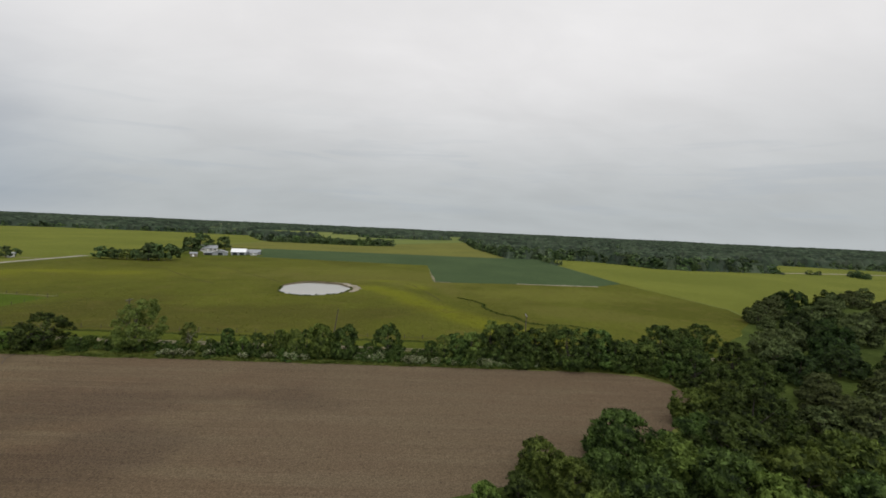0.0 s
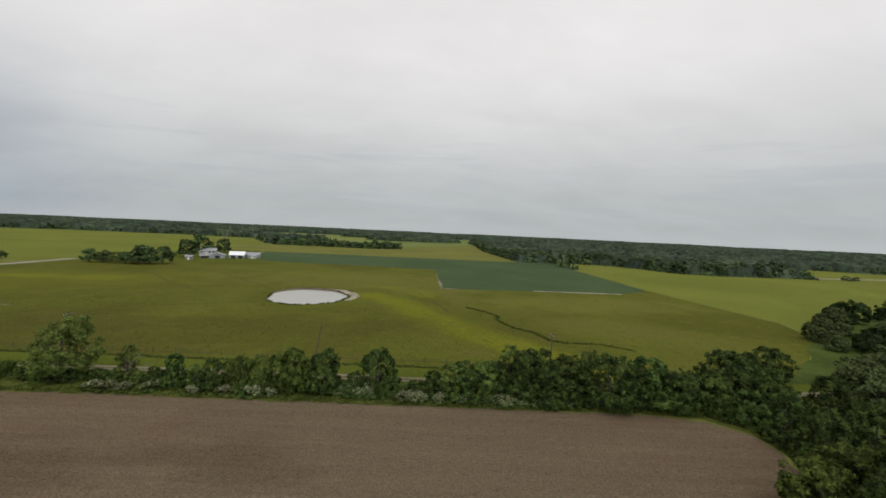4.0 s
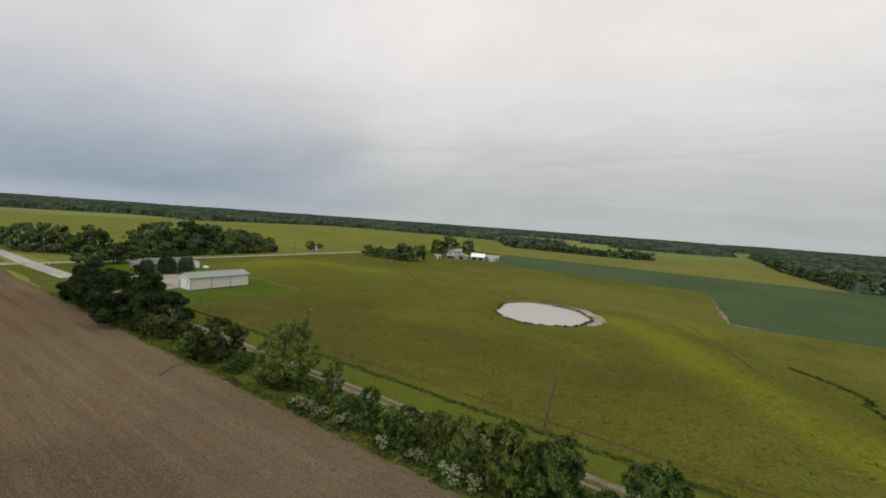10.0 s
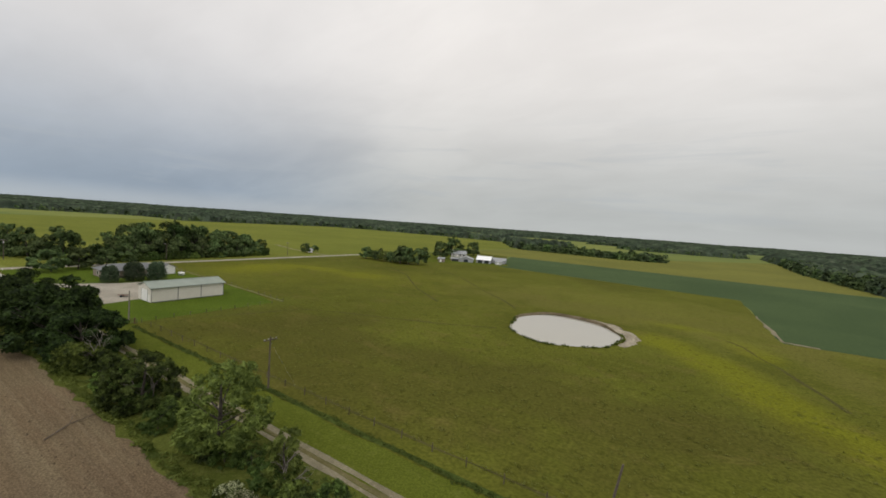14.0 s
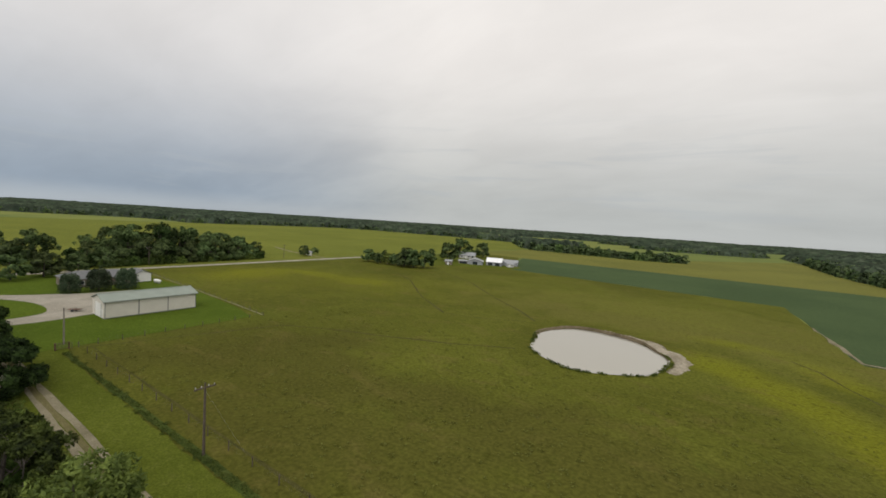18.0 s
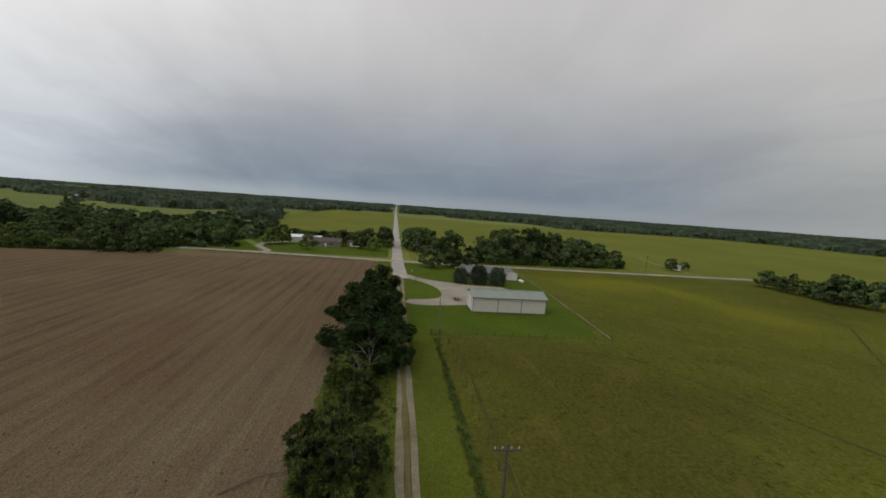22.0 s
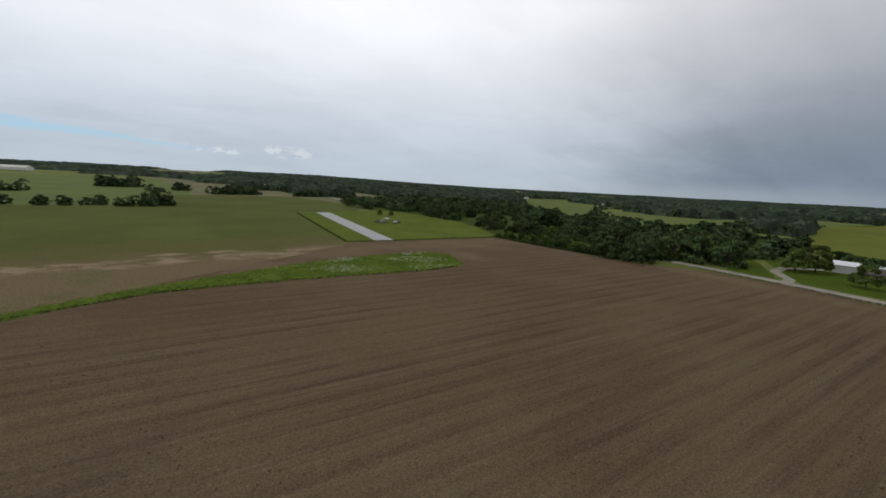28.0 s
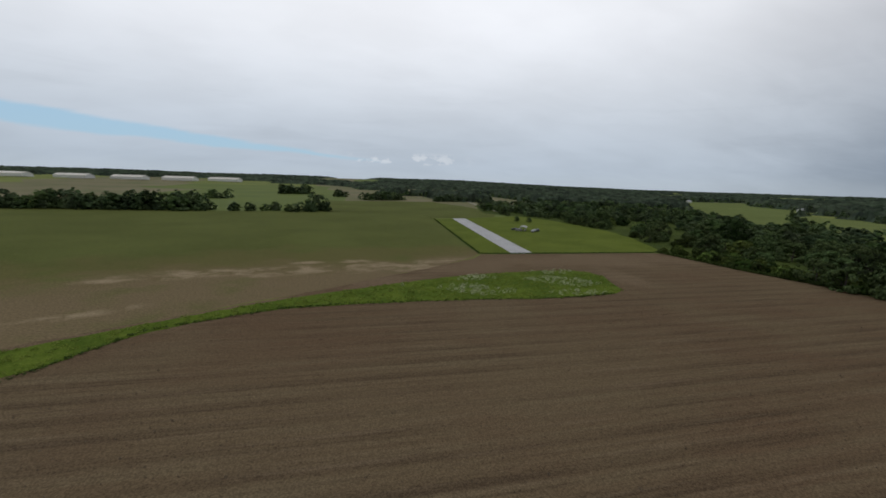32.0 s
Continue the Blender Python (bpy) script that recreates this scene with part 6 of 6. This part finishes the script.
# ---------- poles and fences ----------
def utility_pole(x, y, h, arm=True, label="weathered wooden utility pole with a crossarm", lean=0.0, turn_deg=0.0, tip=0.0, guy=None):
    root = tagged(new("utility_pole"), label, "utility pole")
    v, f = tube_data([(0, 0, -0.3), (0, 0, h * 0.5), (0, 0, h)], [0.16, 0.135, 0.10], 8)
    mesh_object("shaft", v, f, M_DEAD if label.startswith("pale") else M_POLE, root)
    if arm:
        part("crossarm", box((-0.06, -1.2, h - 0.65), (0.06, 1.2, h - 0.5)), M_POLE, root)
        for y2 in (-1.05, -0.4, 0.4, 1.05):
            v, f = tube_data([(0, y2, h - 0.5), (0, y2, h - 0.38), (0, y2, h - 0.28)], [0.05, 0.08, 0.05], 8)
            mesh_object("insulator", v, f, M_CERAMIC, root)
    v, f = tube_data([(0.24, 0, h - 1.9), (0.24, 0, h - 1.8), (0.24, 0, h - 1.1), (0.24, 0, h - 1.0)], [0.1, 0.2, 0.2, 0.1], 10)
    if arm and h > 9.1:
        mesh_object("transformer", v, f, M_CERAMIC, root)
    if guy:
        v, f = tube_data([(0, 0, h - 0.9), (guy[0], guy[1], 0.05)], [0.005, 0.005], 4)
        mesh_object("guy_wire", v, f, M_STEEL, root)
    root.matrix_basis = pose(x, y, 0, lean, tip, turn_deg)
    root["group"] = "utility poles"
    return root


utility_pole(-24, 106.8, 7.9, False, "thin leaning wooden pole in the pasture", 0.0, 0.0, 8.5)
utility_pole(-76.3, 105.6, 8.8, guy=(2.6, 3.4))
utility_pole(28, 106.8, 8.3)
utility_pole(-134, 106.2, 7.5, False, "pale plain wooden pole beside the gate")
utility_pole(-268, 107.5, 9.2)
utility_pole(-248.5, 161.5, 9.0)
utility_pole(-251, 235, 9.0)
utility_pole(-303, 88.5, 9.0, False, "bare broken wooden pole by the lawn")


def fence(name, line, spacing, label, wires=(0.45, 0.8, 1.1)):
    root = tagged(new(name), label, "fence")
    for a, b2 in zip(line, line[1:]):
        d = Vector((b2[0] - a[0], b2[1] - a[1], 0))
        n = max(1, round(d.length / spacing))
        for k in range(n + 1):
            q = Vector((*a, 0)) + d * (k / n)
            v, f = tube_data([(q.x, q.y, -0.1), (q.x + 0.02, q.y, 1.25)], [0.07, 0.055], 5)
            mesh_object("post", v, f, M_POLE, root)
        for z in wires:
            v, f = tube_data([(a[0], a[1], z), (b2[0], b2[1], z)], [0.0025, 0.0025], 4)
            mesh_object("wire", v, f, M_WIRE, root)
    return root


fence("pasture_fence", [(-130.5, 107.6), (-60, 108), (60, 108.2)], 5.0, "wire fence on wooden posts along the pasture")
fence("lawn_fence", [(-130.5, 106.6), (-131, 147), (-150, 148.3), (-182, 150.5), (-235, 153)], 4.0, "wire fence on wooden posts round the lawn")
M_RUST = plain("red_brown_timber", (0.105, 0.062, 0.04), 0.85, 0.25, 2)
gate = tagged(new("field_gate"), "brown wooden gate posts with a rail gate", "gate")
for y in (104.2, 106.2):
    part("gate_post", box((-130.7, y - 0.12, 0), (-130.45, y + 0.12, 1.5), 0.03), M_RUST, gate)
for z in (0.35, 0.7, 1.05, 1.35):
    part("rail", box((-130.62, 104.32, z - 0.04), (-130.55, 106.08, z + 0.04)), M_POLE, gate)


# small things of the yard and the roadside
def marker_post(x, y, h, label):
    root = tagged(new("marker_post"), label, "post", "roadside marker posts")
    part("post", box((-0.06, -0.06, 0), (0.06, 0.06, h), 0.02), M_WHITE, root)
    part("cap", box((-0.08, -0.08, h), (0.08, 0.08, h + 0.05), 0.01), M_TRIM, root)
    root.matrix_basis = pose(x, y, 0.09)


for x, y in ((-236.5, 104.5), (-234, 101.6), (-236.8, 113)):
    marker_post(x, y, 1.0, "short white marker post at the lawn's corner")
mailbox = tagged(new("mailbox"), "pale mailbox on a wooden post by the road", "mailbox")
part("post", box((-0.06, -0.06, 0), (0.06, 0.06, 1.05)), M_POLE, mailbox)
v, f = tube_data([(-0.28, 0, 1.18), (-0.27, 0, 1.18), (0.27, 0, 1.18), (0.28, 0, 1.18)], [0.05, 0.14, 0.14, 0.05], 10)
mesh_object("box", v, f, M_WHITE, mailbox, "", True)
mailbox.matrix_basis = pose(-207.5, 102.8, 0.09, 0, 0, 10)
sign = tagged(new("island_post"), "thin wooden post standing on the grass island", "post")
part("post", box((-0.07, -0.07, 0), (0.07, 0.07, 2.3)), M_POLE, sign)
part("board", box((-0.3, -0.1, 1.75), (0.3, -0.075, 2.2)), M_CONCRETE, sign)
sign.matrix_basis = pose(-189, 103.6, 0.09, 0, 0, 60)
trailer = tagged(new("flat_trailer"), "small dark flat trailer parked on the yard", "trailer")
part("bed", box((-1.4, -0.7, 0.5), (1.4, 0.7, 0.6), 0.02), M_RUST, trailer)
part("drawbar", box((1.4, -0.05, 0.48), (2.5, 0.05, 0.56)), M_TRIM, trailer)
for sy in (-0.8, 0.8):
    v, f = tube_data([(-0.2, sy - 0.09, 0.32), (-0.2, sy + 0.09, 0.32)], [0.32, 0.32], 14)
    mesh_object("wheel", v, f, M_DARKGLASS, trailer)
trailer.matrix_basis = pose(-164, 115, 0.115, 0, 0, 50)


# ---------- weeds, tufts, clods ----------
def scatter(name, mat, label, category, points, count, size, spread, tall, seed):
    """Low leaf clumps round many places, joined."""
    r = np.random.default_rng(seed)
    pts = np.asarray(points, float)
    c = np.column_stack([pts, np.full(len(pts), tall * 0.4)])
    v, f = leaves(r, c, np.full(len(pts), spread), count, size, tall / spread * 0.6, 0.5)
    v[:, 2] = np.maximum(v[:, 2], 0.1 + 0.1 * r.random(len(v)))
    ob = new(name, quick_mesh(name, v, f, mat))
    return tagged(ob, label, category, "", "stuff")


rs = random.Random(23)
L_DITCH = foliage("ditch_leaves", (0.044, 0.064, 0.012), (0.086, 0.108, 0.020), 0.3, 0.3, False)
scatter("ditch_weeds", L_DITCH, "dark tall weeds along the fence ditch", "weeds", [(-128 + i * 0.7 + rs.uniform(-.3, .3), 105.2 + rs.gauss(0, 0.3)) for i in range(270)], 10500, 0.21, 0.5, 0.38, 31)
line = [(a[0] + (b2[0] - a[0]) * k / 12, a[1] + (b2[1] - a[1]) * k / 12) for a, b2 in zip(CREEK, CREEK[1:]) for k in range(12)]
scatter("creek_weeds", L_DITCH, "dark rushes along the winding creek", "weeds", [(x + rs.gauss(0, .35), y + rs.gauss(0, .35)) for x, y in line], 3200, 0.34, 0.45, 0.4, 33)
scatter("pasture_tufts", foliage("tussock_grass", (0.085, 0.09, 0.018), (0.135, 0.135, 0.03), 0.4), "rough grass tufts across the pasture", "grass", [(rs.uniform(-128, 40), rs.uniform(108.5, 170)) for _ in range(2600)], 16000, 0.28, 0.45, 0.25, 34)
nibs = [(POND[0] + pond_radius(a, 0.7 + rs.uniform(-0.5, 0.5)) * math.cos(a), POND[1] + pond_radius(a, 0.7 + rs.uniform(-0.5, 0.5)) * math.sin(a)) for a in (2 * math.pi * k / 420 for k in range(420)) if noise.noise((a * 9, 1.3, 0.0)) > -0.1]
scatter("pond_weeds", L_DITCH, "ragged tufts of grass along the pond's edge", "weeds", nibs, 3600, 0.34, 0.45, 0.4, 42)
pts = []
while len(pts) < 1500:
    x, y = rs.uniform(-160, 20), rs.uniform(-60, 38)
    if inside(x, y, STRIP):
        pts.append((x, y))
scatter("strip_grass", foliage("strip_leaves", (0.130, 0.185, 0.026), (0.240, 0.285, 0.058), 0.45, 0.2, False), "rank grass and weeds of the field strip", "grass", pts, 26000, 0.28, 0.6, 0.42, 35)
scatter("strip_flowers", foliage("white_umbels", (0.42, 0.46, 0.26), (0.62, 0.64, 0.46), 0.3, 0.2, False), "white flower heads in the grass strip", "flowers", [p for p in pts if p[0] < -92 and math.sin(p[0] * 0.21) + math.sin(p[1] * 0.4 + p[0] * 0.13) > 0.35], 3600, 0.30, 0.7, 0.85, 36)
scatter("hedge_undergrowth", foliage("fringe_grass", (0.055, 0.080, 0.014), (0.135, 0.160, 0.034), 0.35, 0.4, False), "rank grass and brambles at the hedge's foot", "weeds", [(-165 + i * 0.5, 86.2 + abs(rs.gauss(0, 1.0))) for i in range(430)], 15000, 0.34, 0.6, 0.5, 37)
scatter("hedge_north_weeds", L_BRIGHT, "fresh grass between hedge and lane", "grass", [(-160 + i * 0.6, 95.2 + rs.gauss(0, 0.6)) for i in range(360)], 9000, 0.28, 0.5, 0.4, 38)

edge = lambda a, b2, n: [(a[0] + (b2[0] - a[0]) * k / n + rs.uniform(-.4, .4), a[1] + (b2[1] - a[1]) * k / n + rs.uniform(-.4, .4)) for k in range(n)]  # noqa: E731
scatter("airfield_weeds", L_WEED, "dark uncut weeds edging the airfield", "weeds", edge((-142.5, -248), (-131.2, -93.5), 150) + edge((-131.2, -93.3), (-217, -91), 90), 4600, 0.4, 0.6, 0.45, 39)
scatter("roadside_weeds", L_WEED, "dark weeds in the ditch between field and road", "weeds", edge((-242.6, 5), (-241.5, 34), 36) + edge((-241, 38), (-237, 84), 50), 2200, 0.32, 0.4, 0.4, 40)
scatter("wood_edge_weeds", L_WEED, "tall brush along the western wood's edge", "weeds", edge((-216.5, -91), (-221, -50), 50) + edge((-221, -50), (-231, -14), 40), 4200, 0.5, 0.9, 1.1, 41)

# furrows and clods of the ploughed field
verts, faces = [], []
y = -88.0
while y < 86:
    x = -228.0 + rs.uniform(0, 6)
    while x < 50:
        if inside(x, y, PLOUGH) and inside(x + 6, y, PLOUGH) and not inside(x, y, STRIP) and not inside(x + 6, y, STRIP) and not inside(x, y, EAST_WOOD) and not inside(x + 6, y, EAST_WOOD) and rs.random() < 0.7:
            h = rs.uniform(0.02, 0.06)
            n = len(verts)
            j = rs.uniform(-0.05, 0.05)
            verts += [(x, y - 0.5 + j, 0.05), (x, y + j, 0.05 + h), (x, y + 0.5 + j, 0.05), (x + 6, y - 0.5 + j, 0.05), (x + 6, y + j, 0.05 + h), (x + 6, y + 0.5 + j, 0.05)]
            faces += [(n, n + 3, n + 4, n + 1), (n + 1, n + 4, n + 5, n + 2)]
        x += 6
    y += 1.52
furrows = mesh_object("furrows", verts, faces, M_PLOUGH)
tagged(furrows, "straight low ridges of tilled soil", "furrows", "", "stuff")
verts, faces = [], []
for _ in range(11000):
    x, y = rs.uniform(-190, 48), rs.uniform(-30, 86)
    if noise.noise((x / 9, y / 2.2, 0.4)) < rs.uniform(-0.25, 0.45):
        continue
    if not inside(x, y, PLOUGH) or inside(x, y, STRIP):
        continue
    s = rs.uniform(0.04, 0.15) * (1.6 if rs.random() < 0.05 else 1)
    n = len(verts)
    verts += [(x + s * rs.uniform(.7, 1.3), y, 0.06), (x, y + s * rs.uniform(.7, 1.3), 0.06), (x - s, y, 0.06), (x, y - s, 0.06), (x + s * .2, y, 0.1 + s)]
    faces += [(n, n + 1, n + 4), (n + 1, n + 2, n + 4), (n + 2, n + 3, n + 4), (n + 3, n, n + 4)]
clods = mesh_object("soil_clods", verts, faces, M_CLOD)
tagged(clods, "scattered clods on the tilled field", "clods", "", "stuff")
log = tagged(new("fallen_branch"), "bare fallen branch lying on the tilled soil", "branch")
v, f = join_data([tube_data([(0, 0, 0.12), (2.5, 0.3, 0.25), (5.5, -0.2, 0.14)], [0.06, 0.05, 0.02], 6), tube_data([(2.5, 0.3, 0.25), (3.6, 1.1, 0.4), (4.4, 1.3, 0.2)], [0.035, 0.025, 0.012], 5)])
mesh_object("stem", v, f, M_POLE, log)
log.matrix_basis = Matrix.Translation((-82, 80, 0.05)) @ Matrix.Rotation(radians(120), 4, "Z") @ Matrix.Diagonal((1.38, 1.38, 1.2, 1))

# dark weeds added along the edge also stand in for its shade
EDGE_LINE = [(20, 40), (0, 24), (-31, 1.7), (-41, -17), (-63, -27.5), (-76, -28.8), (-103, -29), (-134, -27.5), (-150, -29.5)]
scatter("strip_edge_weeds", L_WEED, "taller dark weeds marking the grass strip's shaded edge", "weeds", [p for a, b2 in zip(EDGE_LINE, EDGE_LINE[1:]) for p in edge(a, b2, 34)], 4200, 0.3, 0.5, 0.45, 43)

# the patterns from which the trees were copied are taken away again
for kind in (*HEDGE_TREES, *SLIM, *OAKS, *TALL, *BELT, *MID, *EDGE, ELM, *SHRUBS, ELDER, *BRIGHT, *WOODS, *YARD_TREES, SPRUCE, DEAD):
    for o in (*kind.children_recursive, kind):
        bpy.data.objects.remove(o)
